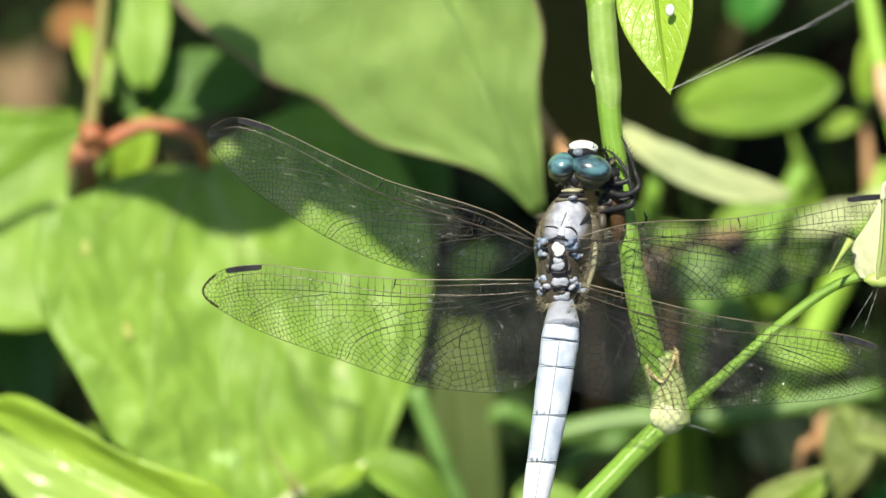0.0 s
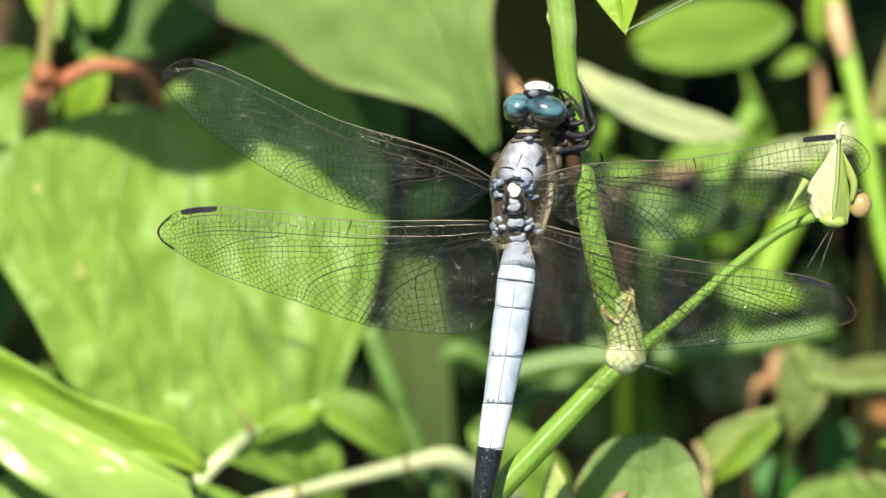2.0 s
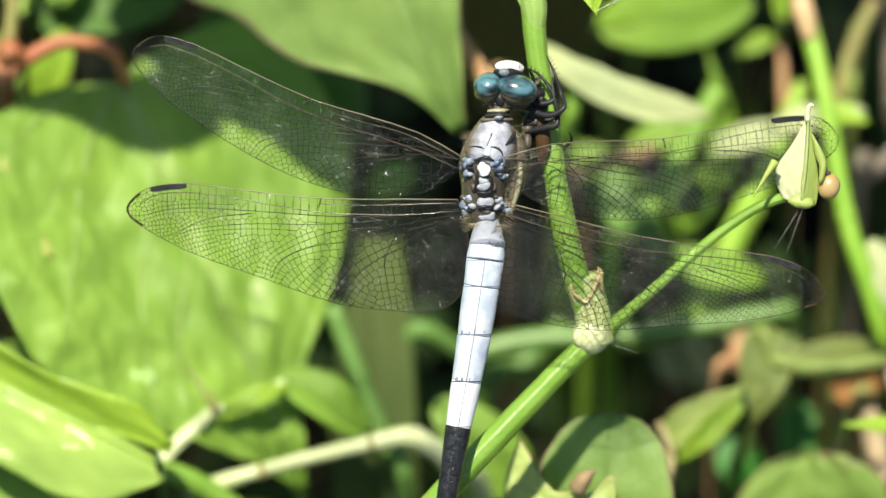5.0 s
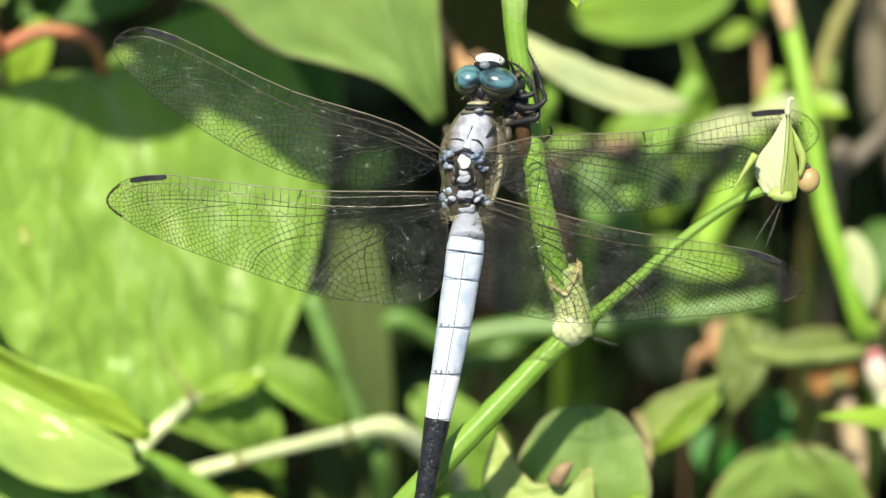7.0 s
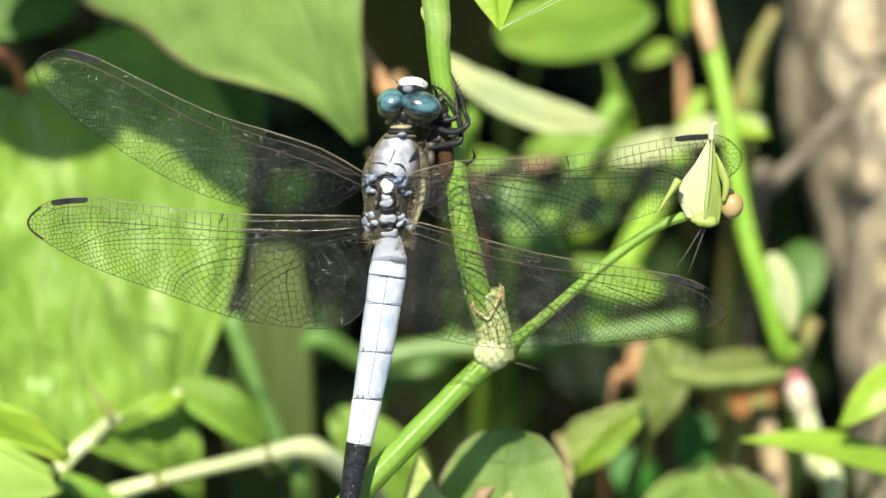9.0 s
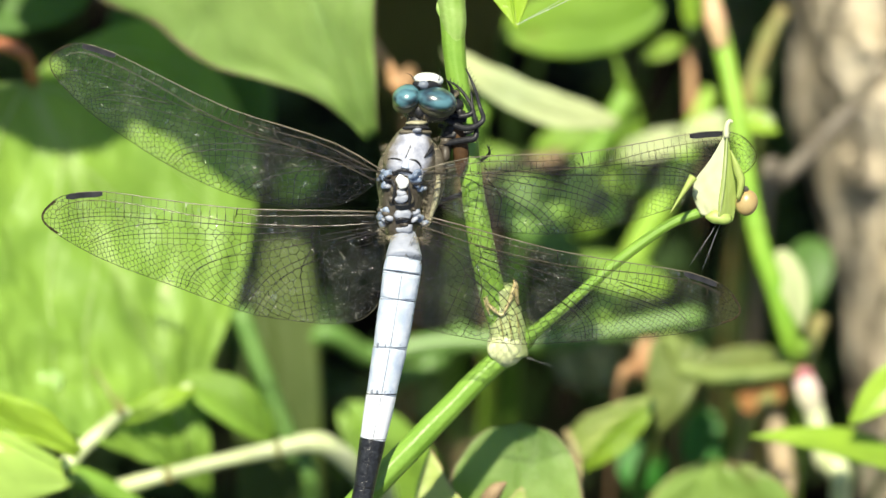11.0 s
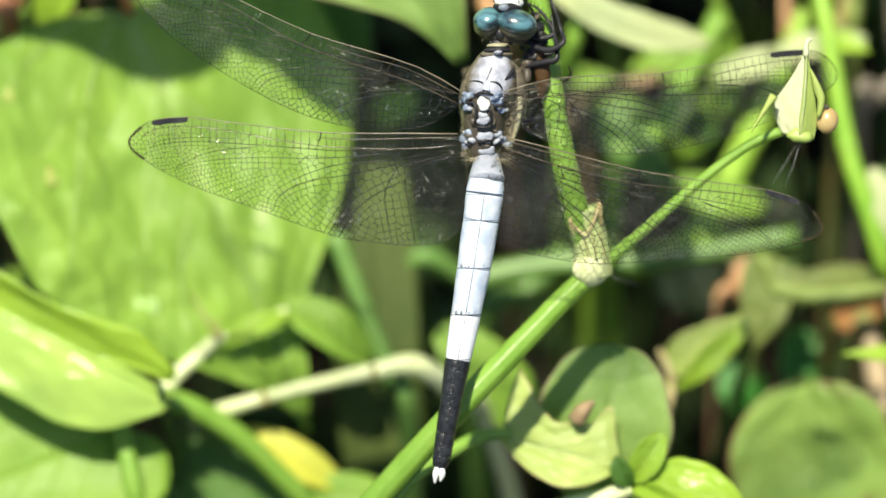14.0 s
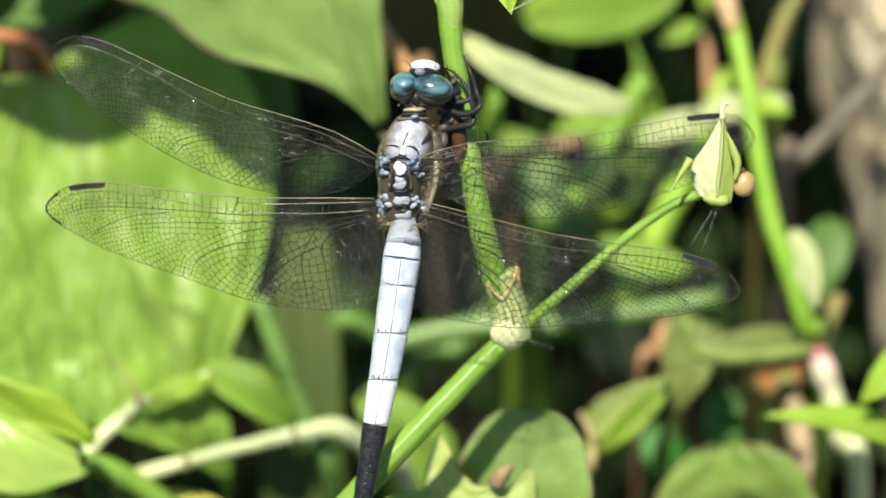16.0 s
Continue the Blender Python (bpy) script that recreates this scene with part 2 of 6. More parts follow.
VEIN = plain_material("wing_vein", (0.008, 0.007, 0.005), (0.022, 0.017, 0.011), 0.4, 900, 0.0, spec=0.3)
LADDER = plain_material("wing_ladder", (0.045, 0.036, 0.024), (0.12, 0.095, 0.06), 0.24, 900, 0.0, spec=0.6)
COSTA = plain_material("wing_costa", (0.22, 0.19, 0.13), (0.09, 0.075, 0.05), 0.35, 300, 0.1)


def eye_material():
    """Teal compound eye with dark false pupils and fine facets."""
    n = Nodes("compound_eye")
    where = n.coord()
    squash = n.tree.nodes.new("ShaderNodeVectorMath")
    squash.operation = "MULTIPLY"
    n.wire(where, squash.inputs[0])
    squash.inputs[1].default_value = (0.55, 1.0, 1.3)
    dark = n.ramp(n.noise(squash.outputs[0], 680, 2, 0.4), (0.44, 0.0), (0.60, 1.0))
    base = n.mix(dark.outputs[0], (0.085, 0.20, 0.235), (0.014, 0.032, 0.045))
    net = n.tree.nodes.new("ShaderNodeTexVoronoi")
    n.wire(where, net.inputs["Vector"])
    net.inputs["Scale"].default_value = 9000
    n.set(color=base, rough=0.3, spec=0.6, coat=1.0, normal=n.bump(net.outputs[0], 0.10, 0.00005))
    n.main.inputs["Coat Roughness"].default_value = 0.19
    return n.mat


def membrane_material():
    """Clear wing film: seen straight through, with a faint smoky tint and a crumpled gloss."""
    n = Nodes("wing_membrane")
    where = n.coord()
    clear = n.tree.nodes.new("ShaderNodeBsdfTransparent")
    clear.inputs[0].default_value = (0.985, 0.985, 0.97, 1)
    gloss = n.tree.nodes.new("ShaderNodeBsdfGlossy")
    gloss.inputs["Roughness"].default_value = 0.1
    crumple = n.math("ADD", n.noise(where, 1500, 3), n.math("MULTIPLY", n.noise(where, 260, 3), 1.2))
    n.wire(n.bump(crumple, 0.8, 0.0005), gloss.inputs["Normal"])
    fr = n.tree.nodes.new("ShaderNodeFresnel")
    fr.inputs[0].default_value = 1.5
    m = n.tree.nodes.new("ShaderNodeMixShader")
    glint = n.ramp(n.noise(where, 1100, 3), (0.64, 0.0), (0.70, 0.12))
    n.wire(n.math("ADD", n.math("MULTIPLY", fr.outputs[0], 0.35), glint.outputs[0]), m.inputs[0])
    n.tree.links.new(clear.outputs[0], m.inputs[1])
    n.tree.links.new(gloss.outputs[0], m.inputs[2])
    lint = n.tree.nodes.new("ShaderNodeTexVoronoi")
    lint.feature = "DISTANCE_TO_EDGE"
    n.wire(where, lint.inputs["Vector"])
    lint.inputs["Scale"].default_value = 620
    threads = n.math("MULTIPLY", n.ramp(lint.outputs[0], (0.0, 1.0), (0.035, 0.0)).outputs[0], n.ramp(n.noise(where, 900, 3), (0.56, 0.0), (0.66, 1.0)).outputs[0])
    specks = n.ramp(n.noise(where, 4200, 3, 0.7), (0.63, 0.0), (0.70, 0.8))
    dust = n.ramp(n.math("MAXIMUM", threads, specks.outputs[0]), (0.0, 0.0), (1.0, 1.0))
    patch = n.ramp(n.noise(where, 160, 3), (0.48, 0.0), (0.62, 1.0))
    grey = n.tree.nodes.new("ShaderNodeBsdfDiffuse")
    grey.inputs[0].default_value = (0.60, 0.62, 0.50, 1)
    last = n.tree.nodes.new("ShaderNodeMixShader")
    n.wire(n.math("ADD", n.math("MULTIPLY", n.math("MULTIPLY", dust.outputs[0], patch.outputs[0]), 0.45), n.math("MULTIPLY", patch.outputs[0], 0.015)), last.inputs[0])
    n.tree.links.new(m.outputs[0], last.inputs[1])
    n.tree.links.new(grey.outputs[0], last.inputs[2])
    n.tree.links.new(last.outputs[0], n.out.inputs[0])
    return n.mat


def thorax_material():
    """Lilac-grey powder on the back that wears off to brown hair on the flanks."""
    n = Nodes("thorax")
    where = n.coord()
    u, v = n.split(n.coord("UV"))
    flank = n.math("ADD", n.math("ABSOLUTE", n.math("SUBTRACT", v, 0.25)), n.math("MULTIPLY", n.math("SUBTRACT", n.noise(where, 700, 4), 0.5), 0.16))
    side = n.ramp(flank, (0.085, 0.0), (0.17, 1.0))
    powder = n.mix(n.ramp(n.noise(where, 900, 4), (0.35, 0.0), (0.65, 1.0)).outputs[0], (0.24, 0.25, 0.31), (0.42, 0.43, 0.50))
    hair = n.mix(n.noise(where, 2500, 3), (0.06, 0.05, 0.035), (0.22, 0.18, 0.12))
    n.set(color=n.mix(side.outputs[0], powder, hair), rough=0.5, normal=n.bump(n.noise(where, 3000, 4), 0.5, 0.0002))
    return n.mat


THORAX = thorax_material()
EYE, MEMBRANE = eye_material(), membrane_material()


def bark_material():
    n = Nodes("bark")
    where = n.coord()
    big, mid, fine = n.noise(where, 28, 5), n.noise(where, 130, 5, 0.65), n.noise(where, 700, 4)
    base = n.mix(n.ramp(mid, (0.35, 0.0), (0.65, 1.0)).outputs[0], (0.58, 0.47, 0.32), (0.92, 0.82, 0.64))
    base = n.mix(n.ramp(big, (0.45, 0.0), (0.65, 0.8)).outputs[0], base, (0.56, 0.47, 0.35))
    base = n.mix(n.ramp(n.noise(where, 60, 4, 0.6), (0.50, 0.0), (0.60, 0.5)).outputs[0], base, (0.34, 0.27, 0.17))
    base = n.mix(n.math("MULTIPLY", fine, 0.16), base, (0.14, 0.10, 0.06))
    cell = n.tree.nodes.new("ShaderNodeTexVoronoi")
    cell.feature = "DISTANCE_TO_EDGE"
    warp = n.tree.nodes.new("ShaderNodeVectorMath")
    warp.operation = "MULTIPLY"
    n.wire(where, warp.inputs[0])
    warp.inputs[1].default_value = (1.0, 1.0, 0.45)
    n.wire(n.mix(0.012, warp.outputs[0], n.tree.nodes.new("ShaderNodeTexNoise").outputs[1]), cell.inputs["Vector"])
    cell.inputs["Scale"].default_value = 75
    crack = n.ramp(cell.outputs[0], (0.0, 0.75), (0.09, 0.0))
    base = n.mix(crack.outputs[0], base, (0.13, 0.095, 0.06))
    mid = n.math("SUBTRACT", mid, crack.outputs[0])
    n.set(color=base, rough=0.85, normal=n.bump(n.math("ADD", mid, n.math("MULTIPLY", fine, 0.4)), 0.9, 0.003), spec=0.2)
    return n.mat


def soil_material():
    n = Nodes("soil")
    where = n.coord()
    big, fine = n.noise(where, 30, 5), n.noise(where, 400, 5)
    # near black, so the colour stands in for deep shade under the plants
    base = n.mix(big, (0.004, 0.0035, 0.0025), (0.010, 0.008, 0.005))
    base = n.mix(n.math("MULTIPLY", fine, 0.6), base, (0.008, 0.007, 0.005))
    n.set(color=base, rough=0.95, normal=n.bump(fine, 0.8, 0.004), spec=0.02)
    return n.mat


BARK, SOIL = bark_material(), soil_material()


# ---- building ----
def thing(name, label, category, base, group="", kind=""):
    """An empty at a place of the plan that carries its parts."""
    ob = new(name)
    ob.location = PLAN_MM @ Vector(base)
    ob.empty_display_size = 0.005
    return tagged(ob, label, category, group, kind)


def origin(ob):
    return Vector(ob.location) if ob.parent is None else origin(ob.parent)


def part(name, bm, material, parent, label="", smooth=True, world_space=False):
    """Links a bmesh, drawn in millimetres of the plan, as one mesh under a thing or a part."""
    at = origin(parent)
    for v in bm.verts:
        v.co = (v.co if world_space else PLAN_MM @ v.co) - at
    bmesh.ops.recalc_face_normals(bm, faces=bm.faces)
    for f in bm.faces:
        f.smooth = smooth
    me = bpy.data.meshes.new(name)
    bm.to_mesh(me)
    bm.free()
    me.materials.append(material)
    ob = new(name, me)
    ob.parent = parent
    return tagged(ob, label)


def smooth_line(points, steps=6):
    """A Catmull-Rom line through points of any dimension."""
    p = [Vector(q) for q in points]
    if len(p) < 3:
        return [p[0].lerp(p[-1], k / steps) for k in range(steps + 1)]
    p = [2 * p[0] - p[1], *p, 2 * p[-1] - p[-2]]
    out = []
    for a, b, c, d in zip(p, p[1:], p[2:], p[3:]):
        for k in range(steps):
            t = k / steps
            out.append(0.5 * (2 * b + (c - a) * t + (2 * a - 5 * b + 4 * c - d) * t * t + (3 * b - a - 3 * c + d) * t ** 3))
    return [*out, p[-2]]


def tube(points, radii, sides=12, steps=6, rough=0.0, flat=1.0, bm=None):
    """A round, tapered, capped stem through points, with UVs along and round it."""
    line = smooth_line([(*p, r) for p, r in zip(points, radii if len(radii) == len(points) else
                        [radii[0] + (radii[-1] - radii[0]) * k / (len(points) - 1) for k in range(len(points))])], steps) \
        if len(points) > 2 else [Vector((*Vector(points[0]).lerp(Vector(points[1]), k / steps), radii[0] + (radii[-1] - radii[0]) * k / steps)) for k in range(steps + 1)]
    bm = bm or bmesh.new()
    uv = bm.loops.layers.uv.verify()
    rings, side = [], Vector((1, 0.02, 0.01))
    length = 0.0
    for k, p in enumerate(line):
        a, b = line[max(0, k - 1)].to_3d(), line[min(len(line) - 1, k + 1)].to_3d()
        way = (b - a).normalized()
        side = (side - way * side.dot(way))
        side = side.normalized() if side.length > 1e-4 else way.orthogonal()
        up = way.cross(side)
        ring = []
        for j in range(sides):
            ang = 2 * math.pi * j / sides
            r = max(p[3], 0.004)
            if rough:
                r *= 1 + rough * noise.noise(p.to_3d() * 0.6 + Vector((math.cos(ang), math.sin(ang), 0)) * 0.8)
            ring.append(bm.verts.new(p.to_3d() + side * (r * math.cos(ang)) + up * (r * flat * math.sin(ang))))
        if k:
            length += (p.to_3d() - line[k - 1].to_3d()).length
        rings.append((ring, length))
    for (ra, la), (rb, lb) in zip(rings, rings[1:]):
        for j in range(sides):
            f = bm.faces.new((ra[j], ra[(j + 1) % sides], rb[(j + 1) % sides], rb[j]))
            for loop, q in zip(f.loops, ((la, j), (la, j + 1), (lb, j + 1), (lb, j))):
                loop[uv].uv = (q[0] * 0.1, q[1] / sides)
    for ring in (rings[0][0], rings[-1][0]):
        bm.faces.new(ring)
    return bm


def blob(centre, axes, rings=12, sides=18, wobble=0.0, bm=None, square=1.0):
    """An ellipsoid given by three half-axis vectors; square under 1 makes it box-like."""
    def co(x):
        return math.copysign(abs(x) ** square, x)

    bm = bm or bmesh.new()
    c, (a, b, d) = Vector(centre), [Vector(v) for v in axes]
    rows = []
    for i in range(1, rings):
        th = math.pi * i / rings
        row = []
        for j in range(sides):
            ph = 2 * math.pi * j / sides
            q = a * (co(math.sin(th)) * co(math.cos(ph))) + b * (co(math.sin(th)) * co(math.sin(ph))) + d * co(math.cos(th))
            row.append(bm.verts.new(c + q * (1 + wobble * noise.noise(q * 1.3 + c))))
        rows.append(row)
    top, low = bm.verts.new(c + d), bm.verts.new(c - d)
    for ra, rb in zip(rows, rows[1:]):
        for j in range(sides):
            bm.faces.new((ra[j], ra[(j + 1) % sides], rb[(j + 1) % sides], rb[j]))
    for j in range(sides):
        bm.faces.new((top, rows[0][(j + 1) % sides], rows[0][j]))
        bm.faces.new((low, rows[-1][j], rows[-1][(j + 1) % sides]))
    return bm


SHAPES = {  # start of the profile, its two exponents, how far the base lobes reach back
    "heart": (0.16, 0.62, 0.85, 0.16),
    "oval": (0.03, 0.62, 0.62, 0.0),
    "lance": (0.03, 0.75, 1.1, 0.0),
    "arrow": (0.10, 0.32, 1.25, 0.10),
    "round": (0.05, 0.55, 0.45, 0.03),
    "blade": (0.20, 0.25, 0.8, 0.0),
}


def leaf(parent, base, tip, width, material, face=(0, -1, 0), shape="heart", bend=0.08, fold=0.15, wave=0.03, curl=0.0, rib=0.0,
         name="leaf", label="", seed=0.0, thick=0.22, sway=0.0, left=None, right=None, lobes=None, pucker=0.0, marks=(), nerves=(), dimple=0.0):
    """A leaf blade with thickness, bowed along its length, folded along its midrib and a little wavy, and its midrib."""
    base, tip = Vector(base), Vector(tip)
    e1 = tip - base
    length = e1.length
    e1.normalize()
    n = Vector(face)
    n = (n - e1 * n.dot(e1)).normalized()
    e2 = e1.cross(n)
    start, pa, pb, lobe = SHAPES[shape]
    lobe = lobe if lobes is None else lobes
    sides = [[p.y for p in smooth_line([(i, q, 0) for i, q in enumerate(half)], 8)] if half else None for half in (left, right)]
    peak = pa / (pa + pb)
    norm = peak ** pa * (1 - peak) ** pb
    nu, nv = (90, 34) if dimple else (44, 16) if pucker else (26, 9)

    def place(u, v):
        s = (u + start) / (1 + start) if u < 1 else 1.0
        w = max(0.0, s ** pa * (1 - s) ** pb / norm)
        half = sides[0 if v > 0 else 1]
        if half:
            f = u * (len(half) - 1)
            a = min(int(f), len(half) - 2)
            w = max(0.0, half[a] + (half[a + 1] - half[a]) * (f - a)) / (width / 2)
        w *= 1 + wave * 1.2 * noise.noise(Vector((u * 5, seed, 3 if v > 0 else 7)))
        back = lobe * (1 - u) ** 4 * math.sin(math.pi * min(1, abs(v)) ** 0.7 * 0.8)
        along = length * (u - back)
        out = width / 2 * w * v
        h = -bend * length * (2 * u - 1) ** 2 + fold * abs(out) - curl * out * out / width
        h += wave * width * noise.noise(Vector((u * 2.6, v * 1.7, seed))) + wave * width * 0.5 * noise.noise(Vector((u * 7, v * 4, seed + 3)))
        if pucker:
            h += pucker * (noise.noise(Vector((along * 0.14, out * 0.14, seed))) + 0.55 * noise.noise(Vector((along * 0.22 + abs(out) * 0.2, out * 0.5 - along * 0.1, seed + 9))))
        if dimple and abs(v) > 0.02:
            cells = noise.noise(Vector((along * 0.13 + abs(out) * 0.12, out * 0.19 - along * 0.05, seed + 5)))
            h += dimple * max(0.12, min(1.0, 4 * v - 0.8)) * max(0.15, min(1.0, 6 * u - 0.6)) * min(1.0, abs(out) / 6) * (0.5 - min(0.5, 1.6 * abs(cells)) + 0.25 * noise.noise(Vector((along * 0.5, out * 0.5, seed))))
        side = sway * length * math.sin(math.pi * u)
        return base + e1 * along + e2 * (out + side) + n * h

    bm = bmesh.new()
    uv = bm.loops.layers.uv.verify()
    top = [[bm.verts.new(place(i / nu, j / nv)) for j in range(-nv, nv + 1)] for i in range(nu + 1)]
    low = [[bm.verts.new(v.co - n * thick) for v in row] for row in top]
    for grid, turn in ((top, False), (low, True)):
        for i in range(nu):
            for j in range(2 * nv):
                quad = [(i, j), (i + 1, j), (i + 1, j + 1), (i, j + 1)]
                f = bm.faces.new([grid[a][b] for a, b in (quad[::-1] if turn else quad)])
                for loop, (a, b) in zip(f.loops, quad[::-1] if turn else quad):
                    loop[uv].uv = (a / nu, b / (2 * nv))
    rim = [(i, 0) for i in range(nu + 1)] + [(nu, j) for j in range(1, 2 * nv + 1)] + [(i, 2 * nv) for i in range(nu - 1, -1, -1)] + [(0, j) for j in range(2 * nv - 1, 0, -1)]
    for (a, b), (c, d) in zip(rim, rim[1:] + rim[:1]):
        f = bm.faces.new((top[a][b], low[a][b], low[c][d], top[c][d]))
        for loop, (p, q) in zip(f.loops, ((a, b), (a, b), (c, d), (c, d))):
            loop[uv].uv = (p / nu, q / (2 * nv))
    bmesh.ops.remove_doubles(bm, verts=bm.verts, dist=0.0005)
    blade = part(name, bm, material, parent, label)
    for path in nerves:
        line = smooth_line([(*q, 0) for q in path], 4)
        part("vein", tube([place(q.x, q.y) + n * 0.02 for q in line], [0.3, 0.08], 8, 1), VEIN_GREEN, blade, "pale main vein")
    for u, v, size, stain in marks:
        part("blemish", blob(place(u, v), (e1 * size * 1.4, e2 * size, n * 0.1), 6, 14, 0.5), stain, blade)
    if rib:
        line = [place(k / 8, 0) + n * (rib * 0.1) for k in range(9)]
        part("midrib", tube(line, [rib, rib * 0.3], 8, 2), material, blade)
    return blade


def ground_under(p, x=0.0, y=0.0):
    """The place of the plan on the ground straight below a point, moved by x and y level millimetres."""
    w = PLAN_MM @ Vector(p)
    return tuple(PLAN_MM.inverted() @ Vector((w.x + x / 1000, w.y + y / 1000, -0.003)))


def level(p, d):
    """A plan point moved by level-world millimetres (right, away, up)."""
    return tuple(Vector(p) + (PLAN.to_3x3().inverted() @ Vector(d)))


# ---- ground and trunk ----
def ground():
    """One sheet of shade-dark soil that reaches the horizon, uneven close by."""
    bm = bmesh.new()
    rings, sides = 60, 64
    rows = []
    for i in range(rings):
        r = 0.012 * (1.24 ** i - 1) / 0.24 if i < 50 else 0.012 * (1.24 ** 50 - 1) / 0.24 * (1 + (i - 49) * 0.5)
        row = []
        for j in range(sides):
            a = 2 * math.pi * j / sides
            q = Vector((r * math.cos(a), 0.12 + r * math.sin(a), 0))
            q.z = 0.012 * noise.noise(q * 22) * min(1, r * 40) if r < 3 else 0.0
            row.append(bm.verts.new(q))
        rows.append(row)
    for ra, rb in zip(rows, rows[1:]):
        for j in range(sides):
            bm.faces.new((ra[j], ra[(j + 1) % sides], rb[(j + 1) % sides], rb[j]))
    bmesh.ops.remove_doubles(bm, verts=bm.verts, dist=1e-6)
    for f in bm.faces:
        f.smooth = True
    bmesh.ops.recalc_face_normals(bm, faces=bm.faces)
    me = bpy.data.meshes.new("ground")
    bm.to_mesh(me)
    bm.free()
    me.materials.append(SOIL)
    tagged(new("ground", me), "soil under plants, coloured near black to stand in for shade", "ground", kind="structure")


ground()


def trunk(edge, radius, low, high):
    """A rough trunk that leans away with the slope of the plan; its near left side is at a plan point. Millimetres."""
    cx, cy = edge[0] + radius * 0.92, edge[1] + radius * 0.42
    bm = bmesh.new()
    rings, sides = 170, 150
    rows = []

    def girth(z, d):
        q = d * radius * 0.014 + Vector((0, 0, z * 0.014))
        return (radius * (1 + 0.2 * math.exp(-(z - low) / 30)) + 6 * noise.noise(q * 1.1) + 4 * abs(noise.noise(Vector((q.x * 3, q.y * 3, q.z * 1.6))))
                + 2.0 * noise.noise(q * 4) + 1.0 * noise.noise(q * 11))

    for i in range(rings + 1):
        z = low + (high - low) * i / rings
        row = []
        for j in range(sides):
            a = 2 * math.pi * j / sides
            d = Vector((math.cos(a), math.sin(a), 0))
            r = girth(z, d)
            row.append(bm.verts.new((cx - 0.2 * z + r * d.x, cy + r * d.y, z)))
        rows.append(row)
    for ra, rb in zip(rows, rows[1:]):
        for j in range(sides):
            bm.faces.new((ra[j], ra[(j + 1) % sides], rb[(j + 1) % sides], rb[j]))
    bm.faces.new(rows[-1])
    bm.faces.new(rows[0][::-1])
    tree = thing("tree_trunk", "rough pale brown leaning tree trunk in sunlight", "tree", ground_under((cx, cy, low + 40)))
    part("trunk", bm, BARK, tree)
    rng = random.Random(3)
    for _ in range(170):
        a, z = rng.uniform(math.pi * 1.05, math.pi * 1.8), rng.uniform(low + 40, high - 20)
        d, side = Vector((math.cos(a), math.sin(a), 0)), Vector((-math.sin(a), math.cos(a), 0))
        c = Vector((cx - 0.2 * z, cy, z)) + d * (girth(z, d) - 0.3)
        tilt = rng.uniform(-0.6, 0.6)
        e, f = side * math.cos(tilt) + Vector((0, 0, math.sin(tilt))), Vector((0, 0, math.cos(tilt))) - side * math.sin(tilt)
        part("bark_plate", blob(c, (e * rng.uniform(1.5, 4.5), d * rng.uniform(0.8, 1.5), f * rng.uniform(2.0, 6.5)), 10, 14, 0.45, square=0.75), BARK, tree)


trunk((42.5, 80.0, -2.7), 30, -150, 110)


# ---- dragonfly ----
FORE = ((0, 9), (88, 27), (190, 27), (286, 25), (417, 40), (515, 53), (577, 48), (606, 26), (614, 4), (600, -18), (560, -41), (499, -67), (373, -100), (273, -115),
        (190, -114), (110, -98), (40, -66), (4, -20))
HIND = ((0, 8), (90, 11), (235, 15), (379, 33), (474, 46), (539, 40), (572, 20), (582, -2), (556, -28), (472, -74), (343, -122), (224, -166),
        (145, -180), (65, -186), (18, -174), (-10, -135), (-16, -60), (-6, -10))
# long veins of the hindwing, in the units of its outline; those of the forewing run at the same share of its depth
RADIUS = ((4, -12), (96, -16), (228, -10), (316, 4), (398, 20), (475, 30), (530, 26), (558, 11))
LONG_VEINS = (
    ((3, 2), (100, 2), (180, 2), (240, 6)), RADIUS,
    ((96, -18), (206, -17), (283, -11), (349, -5), (409, 0), (464, 3), (514, 0), (547, -8)),
    ((112, -24), (239, -30), (327, -27), (382, -27), (431, -30), (470, -36), (500, -47)),
    ((360, -8), (425, -14), (464, -25), (500, -44)),
    ((112, -36), (206, -41), (261, -55), (305, -74), (332, -93), (341, -118)),
    ((107, -43), (195, -60), (250, -67), (292, -80), (318, -98), (330, -122)),
    ((100, -62), (140, -78), (181, -100), (208, -127), (230, -160)),
    ((94, -71), (132, -87), (164, -107), (192, -134), (212, -166)),
    ((2, -27), (63, -46), (93, -70), (90, -110), (85, -148), (80, -181)),
    ((110, -52), (130, -93), (127, -137), (121, -177)),
    ((3, -18), (50, -25), (112, -36)), ((3, -23), (55, -36), (107, -46)),
    ((104, -20), (112, -36), (104, -62)),
)


def inside(poly, x, y):
    hit = False
    for (ax, ay), (bx, by) in zip(poly, poly[1:] + poly[:1]):
        if (ay > y) != (by > y) and x < (bx - ax) * (y - ay) / (by - ay) + ax:
            hit = not hit
    return hit


